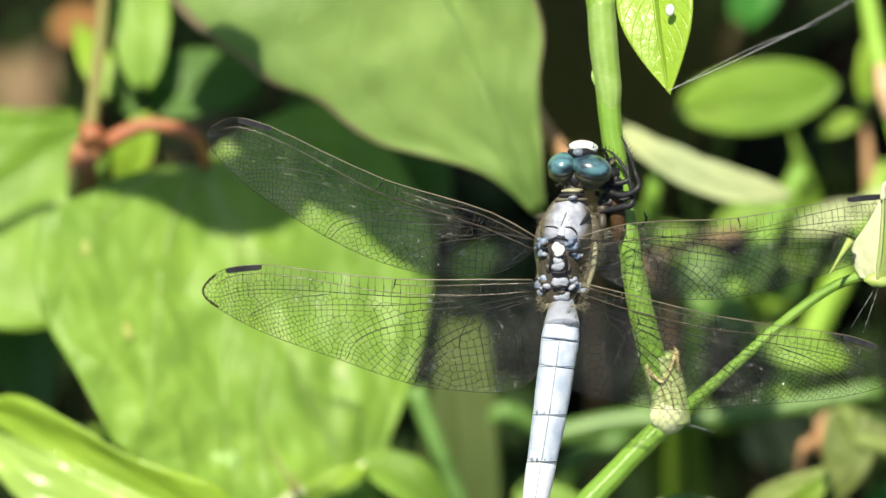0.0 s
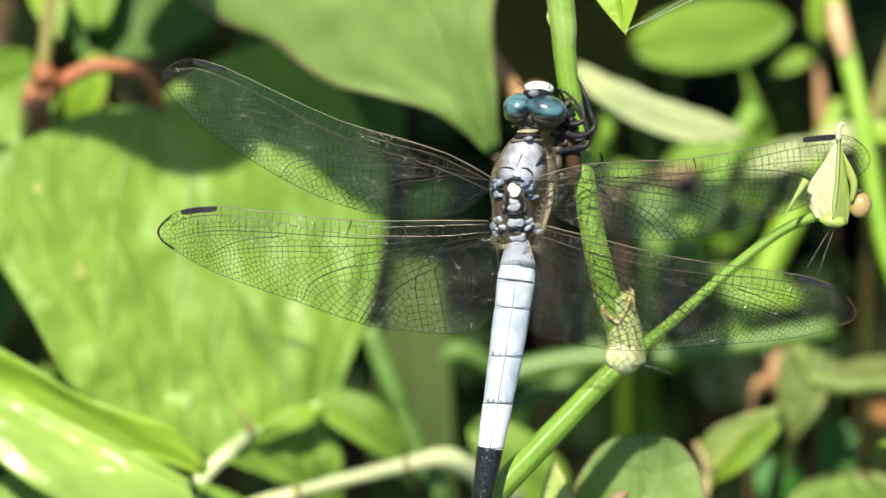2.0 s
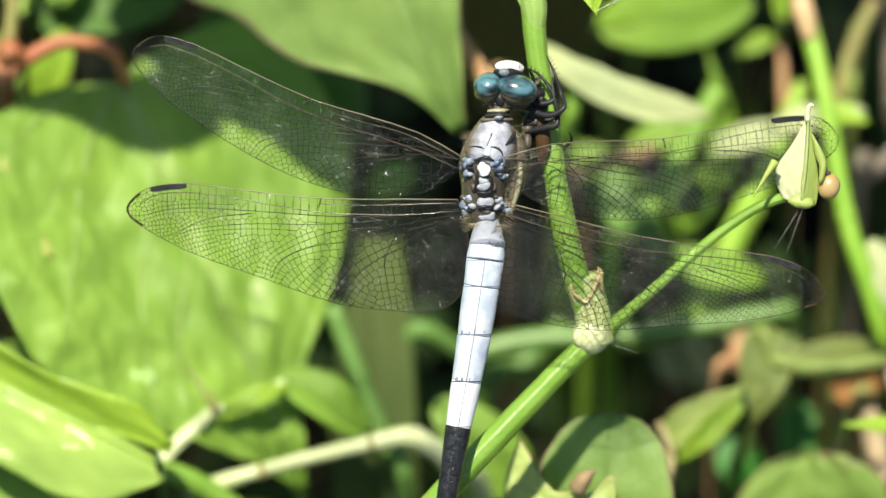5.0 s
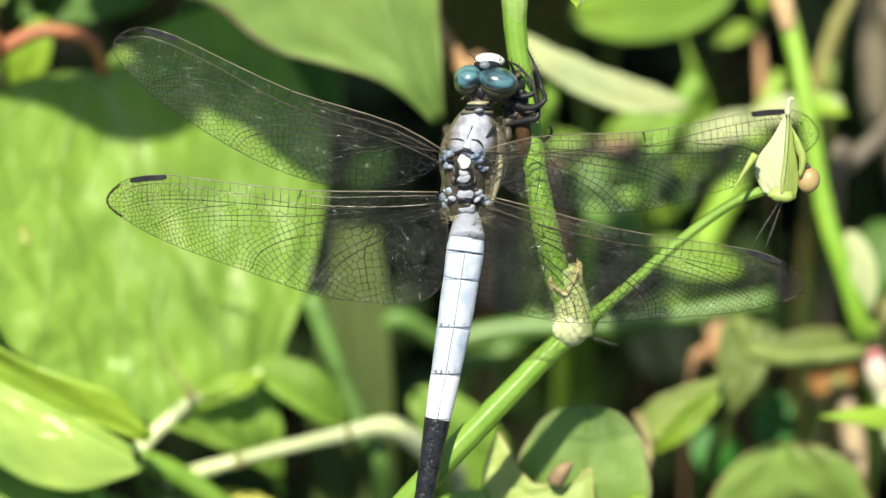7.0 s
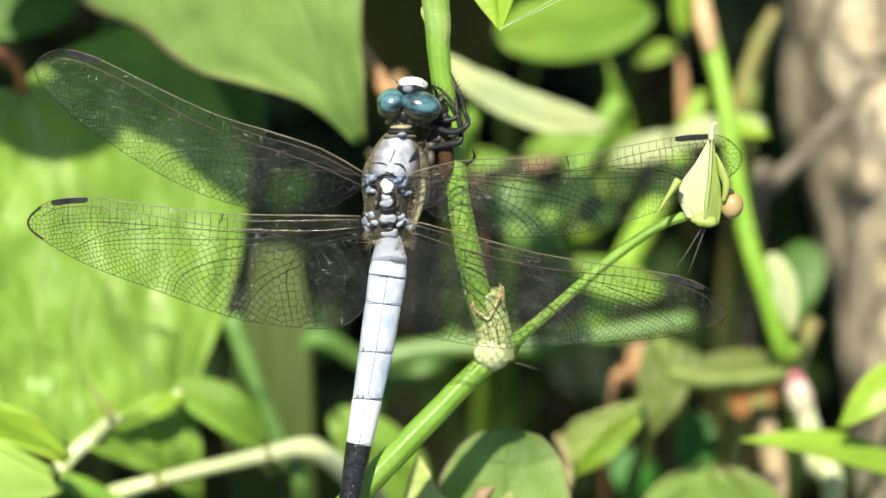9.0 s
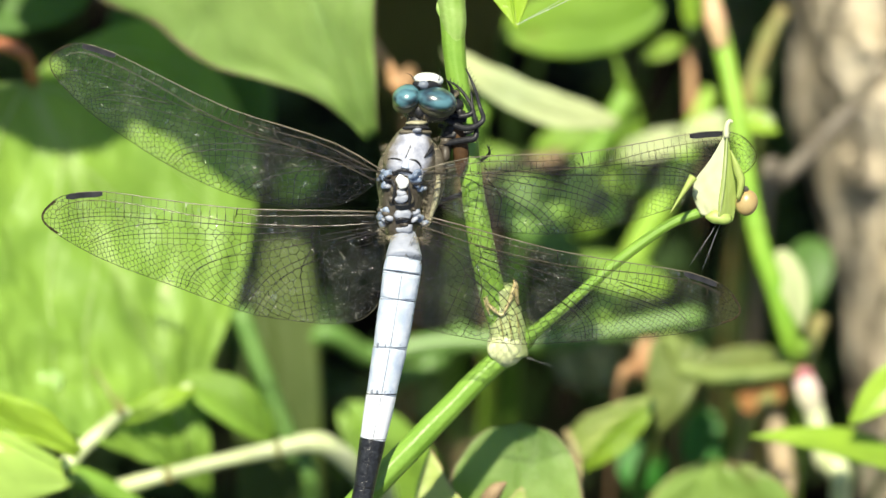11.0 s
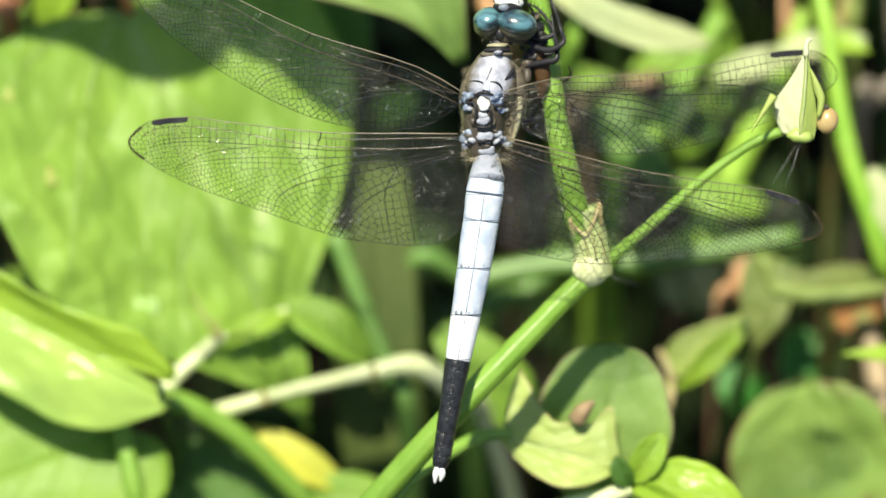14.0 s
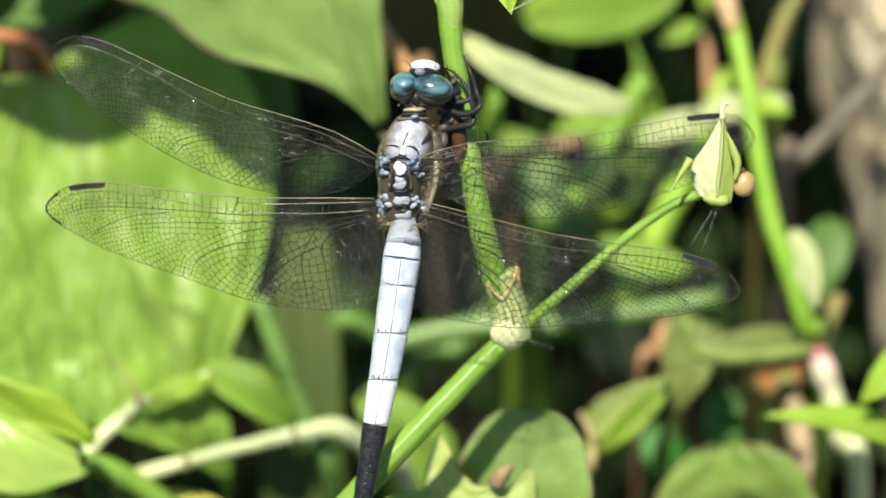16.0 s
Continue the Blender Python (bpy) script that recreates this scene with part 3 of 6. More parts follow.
def crossing(poly, a, b):
    """The first crossing of the line a-b with an outline, or b."""
    best = 1.0
    for p, q in zip(poly, poly[1:] + poly[:1]):
        d, e = (b[0] - a[0], b[1] - a[1]), (q[0] - p[0], q[1] - p[1])
        den = d[0] * e[1] - d[1] * e[0]
        if abs(den) > 1e-12:
            t = ((p[0] - a[0]) * e[1] - (p[1] - a[1]) * e[0]) / den
            s = ((p[0] - a[0]) * d[1] - (p[1] - a[1]) * d[0]) / den
            if 0 < t < best and 0 <= s <= 1:
                best = t
    return (a[0] + (b[0] - a[0]) * best, a[1] + (b[1] - a[1]) * best)


def wing(body, name, outline, base, tip, chord, seed, nodus, mark):
    """A clear wing: film, leading-edge rib, long veins, a net of small cells and a black mark near the tip.
    chord: the direction of the leading edge. nodus, mark: places along the span."""
    from mathutils.geometry import delaunay_2d_cdt
    rng = random.Random(seed)
    base, tip = Vector(base), Vector(tip)
    span = (tip - base).length
    e1 = (tip - base).normalized()
    chord = Vector(chord)
    e2 = (chord - e1 * chord.dot(e1))
    k = span / (outline[8][0] if outline is FORE else outline[7][0])
    deep = chord.length
    e2 = e2.normalized() * deep
    lift = e1.cross(e2).normalized()
    if lift.y > 0:
        lift = -lift
    edge = [(p.x * k, p.y * k) for p in smooth_line([(*q, 0) for q in outline] + [(*outline[0], 0)], 8)][:-1]
    hard = outline[8][0] * k if outline is FORE else outline[7][0] * k

    table = {}

    def bounds(s):
        s = round(s, 2) + 0.001
        if s not in table:
            table[s] = measure_chord(s)
        return table[s]

    def measure_chord(s):
        ys = []
        for (ax, ay), (bx, by) in zip(edge, edge[1:] + edge[:1]):
            if (ax > s) != (bx > s):
                ys.append(ay + (by - ay) * (s - ax) / (bx - ax))
        return (max(ys), min(ys)) if ys else (0.0, 0.0)

    def place(s, c, h=0.0):
        # slight pleats along the ribs, and tips that droop
        pleat = 0.10 * math.sin(c * 4.0) * max(0.0, 1 - s / span)
        droop = -0.9 * (max(0, s) / span) ** 2 + 0.35 * math.sin(3.1 * max(0, s) / span)
        return base + e1 * s + e2 * c + lift * (h + pleat + droop)

    def ribbon(bm, pts, r0, r1, sides=4):
        line = [place(*p) for p in pts]
        tube(line, [r0 + (r1 - r0) * i / max(1, len(line) - 1) for i in range(len(line))], sides, 1, bm=bm)

    # seeds of the small cells, finer to the tip and hind edge, in rows along both sides of the long veins
    seeds = []

    def cell(s, c):
        hi, lo = bounds(s)
        q = (hi - c) / max(0.3, hi - lo)
        return 0.38 + 0.62 * max(0, 1 - s / (0.8 * hard)) ** 1.1 * (0.6 + 0.6 * (1 - q)) + 0.10 * (1 - q)

    near = {}

    def free(s, c, r):
        for i in range(int(s // 1.2) - 1, int(s // 1.2) + 2):
            for j in range(int(c // 1.2) - 1, int(c // 1.2) + 2):
                if any(math.hypot((a - s) * 0.86, b - c) < r for a, b in near.get((i, j), ())):
                    return False
        return True

    def sow(x, y, r):
        hi, lo = bounds(x)
        if lo + 0.08 < y < hi - 0.05 and not (hi - y < 1.45 and x < 0.9 * hard) and free(x, y, r):
            near.setdefault((int(x // 1.2), int(y // 1.2)), []).append((x, y))
            seeds.append((x, y))

    def share(x):
        """Upper and lower edge of the hindwing outline, in its own units."""
        ys = [ay + (by - ay) * (x - ax) / (bx - ax) for (ax, ay), (bx, by) in zip(HIND, HIND[1:] + HIND[:1]) if (ax > x) != (bx > x)]
        return max(ys), min(ys)

    veins = []
    for vein in LONG_VEINS:
        line = []
        for x, y in vein:
            if outline is FORE:
                hi, lo = share(x)
                x *= 614 / 582
                top, low = bounds(x * k)
                line.append((x * k, top - (hi - y) / (hi - lo) * (top - low) if y < hi - 30 else top - (hi - y) * 1.1 * k))
            else:
                line.append((x * k, y * k))
        veins.append([(p.x, p.y) for p in smooth_line([(*q, 0) for q in line], 10)])
    for off in (0.5, 1.5):
        for vein in veins[2:]:
            gone = 0.0
            for a, b in zip(vein, vein[1:]):
                step = math.dist(a, b)
                gone += step
                r = cell(*b)
                if gone > r * 0.95 and step > 1e-6:
                    gone = 0.0
                    nx, ny = -(b[1] - a[1]) / step * r * off, (b[0] - a[0]) / step * r * off
                    sow(b[0] + nx, b[1] + ny, r * 0.62)
                    sow(b[0] - nx, b[1] - ny, r * 0.62)
    hind = edge[8 * (6 if outline is FORE else 5):]
    root = Vector((-0.4, -0.4))
    order = sorted(range(128), key=lambda n: int(format(n, "07b")[::-1], 2))
    for n in order:
        end = Vector(hind[int((len(hind) - 12) * (n + 0.5) / 128)])
        mid = Vector((end.x * 0.62, root.y + (end.y - root.y) * 0.16))
        t = 0.04
        while t < 0.995:
            p = root * (1 - t) ** 2 + mid * 2 * t * (1 - t) + end * t * t
            slope = ((mid - root) * 2 * (1 - t) + (end - mid) * 2 * t).length
            r = cell(p.x, p.y)
            t += r * 1.02 / max(1.0, slope) * rng.uniform(0.92, 1.08)
            sow(p.x, p.y, r * 0.84)
    ring = edge[::2]
    pts = [Vector(p) for p in seeds + ring]
    ids = len(seeds)
    co, _, faces, *_ = delaunay_2d_cdt(pts, [(ids + i, ids + (i + 1) % len(ring)) for i in range(len(ring))], [], 1, 1e-6)
    bm = bmesh.new()
    vs = [bm.verts.new(place(v.x, v.y)) for v in co]
    for f in faces:
        bm.faces.new([vs[i] for i in f])
    film = part(name, bm, MEMBRANE, body, "clear net-veined wing", smooth=True)
    # cell walls: the dual of the triangles
    centre, owners = [], {}
    for n, f in enumerate(faces):
        a, b, c = (co[i] for i in f[:3])
        d = 2 * (a.x * (b.y - c.y) + b.x * (c.y - a.y) + c.x * (a.y - b.y))
        if abs(d) < 1e-9:
            centre.append(((a.x + b.x + c.x) / 3, (a.y + b.y + c.y) / 3))
        else:
            ux = (a.length_squared * (b.y - c.y) + b.length_squared * (c.y - a.y) + c.length_squared * (a.y - b.y)) / d
            uy = (a.length_squared * (c.x - b.x) + b.length_squared * (a.x - c.x) + c.length_squared * (b.x - a.x)) / d
            centre.append((ux, uy))
        for i, j in ((f[0], f[1]), (f[1], f[2]), (f[2], f[0])):
            owners.setdefault((min(i, j), max(i, j)), []).append(n)
    net = bmesh.new()
    for (i, j), own in owners.items():
        if len(own) == 2:
            a, b = centre[own[0]], centre[own[1]]
            if not inside(edge, *a):
                a, b = b, a
            if not inside(edge, *a) or math.dist(a, b) > 4 * k * 16 + 3:
                continue
            b = crossing(edge, a, b)
            mid = ((a[0] + b[0]) / 2, (a[1] + b[1]) / 2)
            hi, lo = bounds(mid[0])
            if hi - mid[1] < 0.95 and mid[0] < 0.9 * hard:
                continue
            if math.dist(a, b) > 0.03:
                r = (0.026 if outline is FORE else 0.030) if mid[0] > 0.5 * hard else 0.034
                ribbon(net, [a, b], r, r, 3)
    tagged(part("vein_net", net, VEIN, film, "fine black net of small cells"), kind="stuff")
    # ladder of cross veins behind the leading edge
    def height(vein, s):
        return next((a[1] + (b[1] - a[1]) * (s - a[0]) / (b[0] - a[0]) for a, b in zip(vein, vein[1:]) if a[0] <= s <= b[0]), None)

    net = bmesh.new()
    s = 0.05 * hard
    while s < 0.93 * hard:
        hi, _ = bounds(s)
        stops = [hi] + [h for h in (height(v, s) for v in veins[:3]) if h is not None and h < hi - 0.15]
        for n, (a, b) in enumerate(zip(stops, stops[1:])):
            lean = rng.uniform(0.0, 0.3) * n
            ribbon(net, [(s + lean, a), (s + lean + rng.uniform(-0.06, 0.1), b)], 0.036 if s < nodus * hard else 0.026, 0.03, 3)
        s += rng.uniform(0.7, 1.05) if s < nodus * hard else rng.uniform(0.75, 1.1)
    tagged(part("vein_ladder", net, LADDER, film, "row of short pale cross veins"), kind="stuff")
    for n, line in enumerate(veins):
        long = bmesh.new()
        ribbon(long, line[::2] + [line[-1]], 0.065 if n < 2 else 0.052, 0.04 if n < 2 else 0.034, 4)
        part("long_vein", long, LADDER if n < 2 else VEIN, film)
    long = bmesh.new()
    hi, _ = bounds(nodus * hard)
    ribbon(long, [(nodus * hard, hi + 0.06), (nodus * hard + 0.25, hi - 1.0)], 0.09, 0.05, 4)
    part("nodus", long, VEIN, film)
    front = bmesh.new()
    lead = [p for p in edge[:8 * (6 if outline is FORE else 5)]]
    ribbon(front, lead[::4] + [lead[-1]], 0.075, 0.035, 6)
    part("leading_rib", front, COSTA, film, "pale brown thickened leading edge")
    rim = bmesh.new()
    hind = edge[8 * (6 if outline is FORE else 5) - 2:] + [edge[0]]
    split = len(hind) * 2 // 3
    ribbon(rim, hind[:split:3] + [hind[split]], 0.04, 0.035, 3)
    part("rim", rim, VEIN, film)
    rim = bmesh.new()
    ribbon(rim, hind[split::3] + [hind[-1]], 0.03, 0.022, 3)
    # hindwing's inner rim takes the pale rib colour to look sunlit
    part("rim", rim, VEIN if outline is FORE else COSTA, film)
    m = bmesh.new()
    uvs = []
    for i in range(7):
        s = (mark[0] + (mark[1] - mark[0]) * i / 6) * hard
        hi, _ = bounds(s)
        thin = 0.62 if 0 < i < 6 else 0.42
        uvs.append([m.verts.new(place(s, hi - 0.05, 0.06)), m.verts.new(place(s, hi - 0.05 - thin, 0.06)),
                    m.verts.new(place(s, hi - 0.05 - thin, -0.06)), m.verts.new(place(s, hi - 0.05, -0.06))])
    for a, b in zip(uvs, uvs[1:]):
        for i in range(4):
            m.faces.new((a[i], a[(i + 1) % 4], b[(i + 1) % 4], b[i]))
    m.faces.new(uvs[0])
    m.faces.new(uvs[-1][::-1])
    part("wing_mark", m, BLACK, film, "narrow black mark near the wing tip", smooth=False)
    tipm = bmesh.new()
    e = [p for p in edge if p[0] > 0.955 * hard]
    row = [(tipm.verts.new(place(p[0], p[1], 0.03)), tipm.verts.new(place(p[0] - (0.08 if outline is FORE else 0.22), p[1] * (0.97 if outline is FORE else 0.90), 0.03))) for p in e]
    for a, b in zip(row, row[1:]):
        tipm.faces.new((a[0], b[0], b[1], a[1]))
    bmesh.ops.solidify(tipm, geom=tipm.faces, thickness=0.03)
    part("tip_stain", tipm, SMOKE, film, "smoky brown wing tip")
    return film


SMOKE = plain_material("smoky_tip", (0.022, 0.017, 0.008), (0.07, 0.052, 0.018), 0.55, 900, 0.1, spec=0.15)


def dragonfly():
    fly = thing("dragonfly", "blue-white dragonfly with black tail tip and clear wings on stem", "dragonfly", (-12.2, 0.0, 5.0))
    # thorax: a humped body seen from behind, pale in front, dark between the wings, brown and hairy at its sides
    spine = [(-10.7, 2.2, 10.8), (-10.9, 2.0, 9.8), (-11.2, 1.9, 8.3), (-11.5, 1.9, 6.7), (-12.0, 2.0, 4.9), (-12.3, 2.2, 2.7), (-12.3, 2.4, 0.5), (-12.0, 2.4, -1.1)]
    girth = [1.5, 2.2, 2.75, 2.95, 2.8, 2.5, 2.0, 1.6]

    def on_back(points, lift=0.0):
        """Points of the plan laid onto the thorax."""
        out = []
        for x, _, z in points:
            k = next((i for i in range(len(spine) - 2) if spine[i + 1][2] <= z), len(spine) - 2)
            t = min(1.0, max(0.0, (spine[k][2] - z) / (spine[k][2] - spine[k + 1][2])))
            c, r = Vector(spine[k]).lerp(Vector(spine[k + 1]), t), girth[k] + (girth[k + 1] - girth[k]) * t
            out.append((x, c.y - 1.15 * r * math.sqrt(max(0.0, 1 - ((x - c.x) / r) ** 2)) - lift, z))
        return out

    part("thorax", tube(spine[:4] + [tuple(Vector(spine[3]).lerp(Vector(spine[4]), 0.4))], girth[:4] + [2.7], 32, 8, 0.02, 1.15), THORAX, fly, "lilac-grey powdery thorax")
    part("wing_base", tube(spine[3:], [2.7, 2.65, 2.4, 1.95, 1.5], 28, 8, 0.06, 1.12), BROWN, fly, "dark brown back between the wings")
    for name, pts, r, m, lift in (
            ("thorax_stripe", [(-11.0, 0.0, 9.9), (-11.35, 0.0, 8.9), (-11.85, 0.0, 7.7)], [0.06, 0.14, 0.06], BLACK, 0.02),
            ("thorax_stripe", [(-10.7, 0.0, 9.7), (-10.95, 0.0, 8.9), (-11.3, 0.0, 7.8)], [0.04, 0.08, 0.04], BROWN, 0.0),
            ("thorax_stripe", [(-8.8, 0.0, 9.4), (-9.1, 0.0, 8.6), (-9.8, 0.0, 7.8)], [0.08, 0.26, 0.08], BLACK, 0.05),
            ("thorax_stripe", [(-12.7, 0.0, 9.4), (-13.3, 0.0, 8.5), (-13.8, 0.0, 7.6)], [0.05, 0.1, 0.05], BROWN, 0.0),
            ("thorax_stripe", [(-14.3, 0.0, 7.0), (-13.6, 0.0, 7.6), (-12.7, 0.0, 7.6), (-12.2, 0.0, 7.4)], [0.06, 0.12, 0.12, 0.05], BLACK, 0.05),
            ("thorax_stripe", [(-11.6, 0.0, 7.6), (-10.8, 0.0, 7.5), (-10.3, 0.0, 7.1), (-10.1, 0.0, 6.6)], [0.05, 0.12, 0.12, 0.05], BLACK, 0.05),
            ("thorax_keel", [(-10.85, 0.0, 10.0), (-11.2, 0.0, 8.8), (-11.6, 0.0, 7.6), (-11.9, 0.0, 6.6)], [0.08, 0.14, 0.24, 0.5], BLOOM, -0.08),
            ("thorax_stripe", [(-13.3, 0.0, 6.1), (-12.1, 0.0, 6.4), (-11.1, 0.0, 6.1)], [0.1, 0.2, 0.1], BLACK, 0.1)):
        part(name, tube(on_back(pts, lift), r, 14, 6, 0.04), m, fly)
    for name, pts, r, m in (("thorax_side", [(-9.5, 2.6, 9.5), (-8.7, 2.6, 7.7), (-8.6, 3.0, 4.6), (-9.5, 3.2, 0.5)], [0.6, 1.1, 1.1, 0.4], TAN),
                            ("thorax_band", [(-8.7, 2.0, 7.7), (-8.2, 2.0, 5.2), (-8.6, 2.2, 2.7), (-9.3, 2.6, 0.3)], [0.15, 0.3, 0.3, 0.15], BAND),
                            ("thorax_side", [(-12.7, 2.8, 9.1), (-13.6, 2.6, 7.4), (-14.0, 2.6, 4.6), (-13.5, 2.8, 0.1)], [0.6, 1.0, 1.0, 0.4], TAN)):
        part(name, tube(pts, r, 14, 6, 0.1), m, fly)
    # neck and pronotum
    part("neck", tube([(-10.5, 1.6, 12.4), (-10.6, 1.2, 11.4), (-10.8, 1.4, 10.4)], [1.2, 1.25, 1.3], 18, 5), BLACK, fly)
    for c, r, q, m in (((-10.6, 0.3, 11.6), 1.25, 0.30, BAND), ((-10.6, 0.2, 11.1), 1.5, 0.36, BLACK), ((-10.8, 0.3, 10.6), 1.75, 0.34, TAN), ((-10.6, -0.5, 10.8), 0.55, 0.24, BLOOM_GREY)):
        part("pronotum", blob(c, ((r, 0, 0.05), (0, 0.75, 0), (-0.05, 0, q)), 12, 18, 0.35), m, fly)
    # plates between the wings
    for c, ax, m, nm, lift in (((-12.2, 0.0, 5.1), (0.6, 0.7), WHITE, "white_plate", 0.1), ((-12.3, 0.0, 3.9), (0.5, 0.35), BLOOM_GREY, "back_plate", -0.1),
                               ((-12.2, 0.0, 3.2), (0.72, 0.5), BLOOM_GREY, "back_plate", 0.0), ((-12.1, 0.0, 1.7), (0.85, 1.0), BLOOM_GREY, "back_plate", -0.2),
                               ((-12.1, 0.0, 0.5), (0.5, 0.3), BROWN, "back_plate", 0.0), ((-11.9, 0.0, -0.1), (0.9, 0.4), BLOOM_GREY, "back_plate", -0.1),
                               ((-13.7, 0.0, 6.0), (0.6, 0.45), BLUE, "wing_socket", 0.0), ((-14.1, 0.0, 5.6), (0.7, 0.42), BLUE, "wing_socket", 0.1), ((-14.0, 0.0, 4.8), (0.55, 0.42), BLUE, "wing_socket", 0.1),
                               ((-11.1, 0.0, 5.9), (0.6, 0.45), BLUE, "wing_socket", 0.0), ((-10.6, 0.0, 5.4), (0.72, 0.45), BLUE, "wing_socket", 0.1), ((-10.3, 0.0, 4.4), (0.75, 0.4), BLUE, "wing_socket", 0.0),
                               ((-13.7, 0.0, 2.0), (0.6, 0.4), BLUE, "wing_socket", 0.0), ((-14.3, 0.0, 1.4), (0.75, 0.5), BLUE, "wing_socket", 0.1), ((-14.2, 0.0, 0.5), (0.5, 0.45), BLUE, "wing_socket", 0.2),
                               ((-10.6, 0.0, 1.8), (0.6, 0.42), BLUE, "wing_socket", 0.0), ((-10.2, 0.0, 1.1), (0.7, 0.42), BLUE, "wing_socket", 0.1), ((-9.7, 0.0, 0.6), (0.8, 0.4), BLUE, "wing_socket", 0.3),
                               ((-13.1, 0.0, 4.2), (0.35, 0.6), TAN, "back_plate", 0.0), ((-11.2, 0.0, 3.4), (0.3, 0.7), TAN, "back_plate", 0.0), ((-13.3, 0.0, 3.1), (0.4, 0.5), BROWN, "back_plate", 0.1)):
        small = 0.82 if m is BLUE else 1.0
        part(nm, blob(on_back([c], lift - (0.2 if m is BLUE else 0.12))[0], ((ax[0] * small, 0, 0.25 * ax[0]), (0, 0.30, 0), (-0.15, 0, ax[1] * small)), 14, 22, 0.6, square=0.75), m, fly)
    for n in range(34):
        s, low = (-1, 1)[n % 2], n % 4 < 2
        q = (-12.2 + s * random.uniform(1.3, 2.5), 0.0, random.uniform(0.0, 2.2) if low else random.uniform(4.2, 6.4))
        r = random.uniform(0.16, 0.34)
        part("wing_sclerite", blob(on_back([q], random.uniform(0.0, 0.25))[0], ((r * 1.5, 0, r * random.uniform(-0.8, 0.8)), (0, r, 0), (0, 0, r)), 8, 10, 0.4), (BLUE, BROWN, BLOOM_GREY)[n % 3], fly)
    for pts in ([(-13.3, 0.0, 5.3), (-13.0, 0.0, 4.3), (-13.2, 0.0, 2.9)], [(-11.5, 0.0, 4.6), (-11.3, 0.0, 3.5), (-11.4, 0.0, 2.5)], [(-13.0, 0.0, 2.6), (-12.2, 0.0, 2.5), (-11.3, 0.0, 2.6)], [(-12.9, 0.0, 0.9), (-12.1, 0.0, 1.0), (-11.2, 0.0, 1.0)],
                [(-14.6, 0.0, 6.3), (-14.0, 0.0, 5.3), (-13.3, 0.0, 5.3)], [(-11.1, 0.0, 4.9), (-10.3, 0.0, 4.9), (-9.8, 0.0, 5.1)], [(-14.8, 0.0, 0.9), (-14.2, 0.0, 1.0), (-13.7, 0.0, 0.5)], [(-10.9, 0.0, 0.6), (-10.4, 0.0, 0.5), (-9.9, 0.0, 0.1)]):
        part("dark_groove", tube(on_back(pts, 0.25), [0.12, 0.2, 0.12], 8, 5), BLACK, fly)
    # head: two big eyes that touch, dark back, white brow
    # dark tube added between thorax and stem, in place of the shade there
    part("shade_tube", tube([(-6.4, 2.6, 11.4), (-5.9, 2.9, 9.7), (-5.7, 3.0, 7.8), (-5.9, 3.2, 5.8)], [0.6, 0.85, 0.8, 0.3], 12, 5, 0.1), SHADE_BROWN, fly, "added dark brown tube standing in for shade beside the stem")
    for c, r, m in (((-6.6, 3.4, 13.6), (0.8, 1.5), BLACK), ((-6.2, 3.2, 12.2), (1.1, 0.9), BLACK), ((-6.7, 3.0, 10.6), (1.2, 1.0), BLACK), ((-6.3, 3.0, 14.9), (0.28, 0.4), TAN), ((-6.7, 2.8, 13.2), (0.2, 0.5), TAN), ((-7.3, 2.9, 9.2), (0.9, 1.4), BROWN)):
        part("leg_base", blob(c, ((r[0], 0, 0.1), (0, 0.9, 0), (0, 0, r[1])), 14, 18, 0.9), m, fly, "dark lumpy leg base behind the head")
    part("head", blob((-9.8, 1.4, 14.2), ((2.6, 0, 0.4), (0, 1.9, 0), (-0.3, 0, 1.9)), 16, 24, 0.05), BLACK, fly, "black back of the head")
    part("head_back", blob((-9.7, 1.3, 12.7), ((2.5, 0, -0.25), (0, 1.5, 0), (0.1, 0, 1.0)), 14, 20, 0.15), BROWN, fly)
    for c, a, d in (((-11.8, -0.1, 14.5), (1.55, 0.2, 0.35), 1.32), ((-8.5, -0.4, 14.2), (2.2, 0.25, -0.18), 1.46)):
        e = part("eye", blob(c, (a, (-0.2, 1.9, 0.2), (-0.15, 0.1, d)), 20, 28), EYE, fly, "teal compound eye with dark false pupils")
        part("eye_underside", blob(Vector(c) + Vector((-0.02, 0.6, -0.58)), ([x * 0.97 for x in a], (-0.2, 1.7, 0.2), (-0.15, 0.1, d * 0.95)), 16, 24), UNDER_EYE, e, "dusky olive lower eye")
    part("brow", blob((-9.4, 0.6, 16.4), ((1.65, 0, -0.12), (0, 1.1, 0), (0.05, 0, 0.80)), 14, 20), WHITE, fly, "white face plate above the eyes")
    part("vertex", blob((-9.9, -0.8, 15.8), ((0.7, 0, 0), (0, 0.6, 0), (0, 0, 0.5)), 10, 14), DUSK, fly)
    part("vertex_band", tube([(-10.9, 0.0, 15.9), (-10.2, -0.7, 15.7), (-9.1, -0.6, 15.8), (-8.1, 0.4, 15.6)], [0.35, 0.5, 0.5, 0.3], 10, 5), BLACK, fly)
    part("occiput", blob((-10.4, 0.2, 12.9), ((0.7, 0, 0), (0, 0.7, 0), (0, 0, 0.8)), 10, 14, 0.2), BLACK, fly)
    for pts in ([(-11.0, 0.2, 16.4), (-11.4, -0.4, 16.9), (-11.9, -0.8, 17.1)], [(-8.5, 0.2, 15.9), (-8.2, -0.6, 16.8), (-8.2, -1.0, 17.6)]):
        part("antenna", tube(pts, [0.06, 0.02], 6, 5), BLACK, fly)
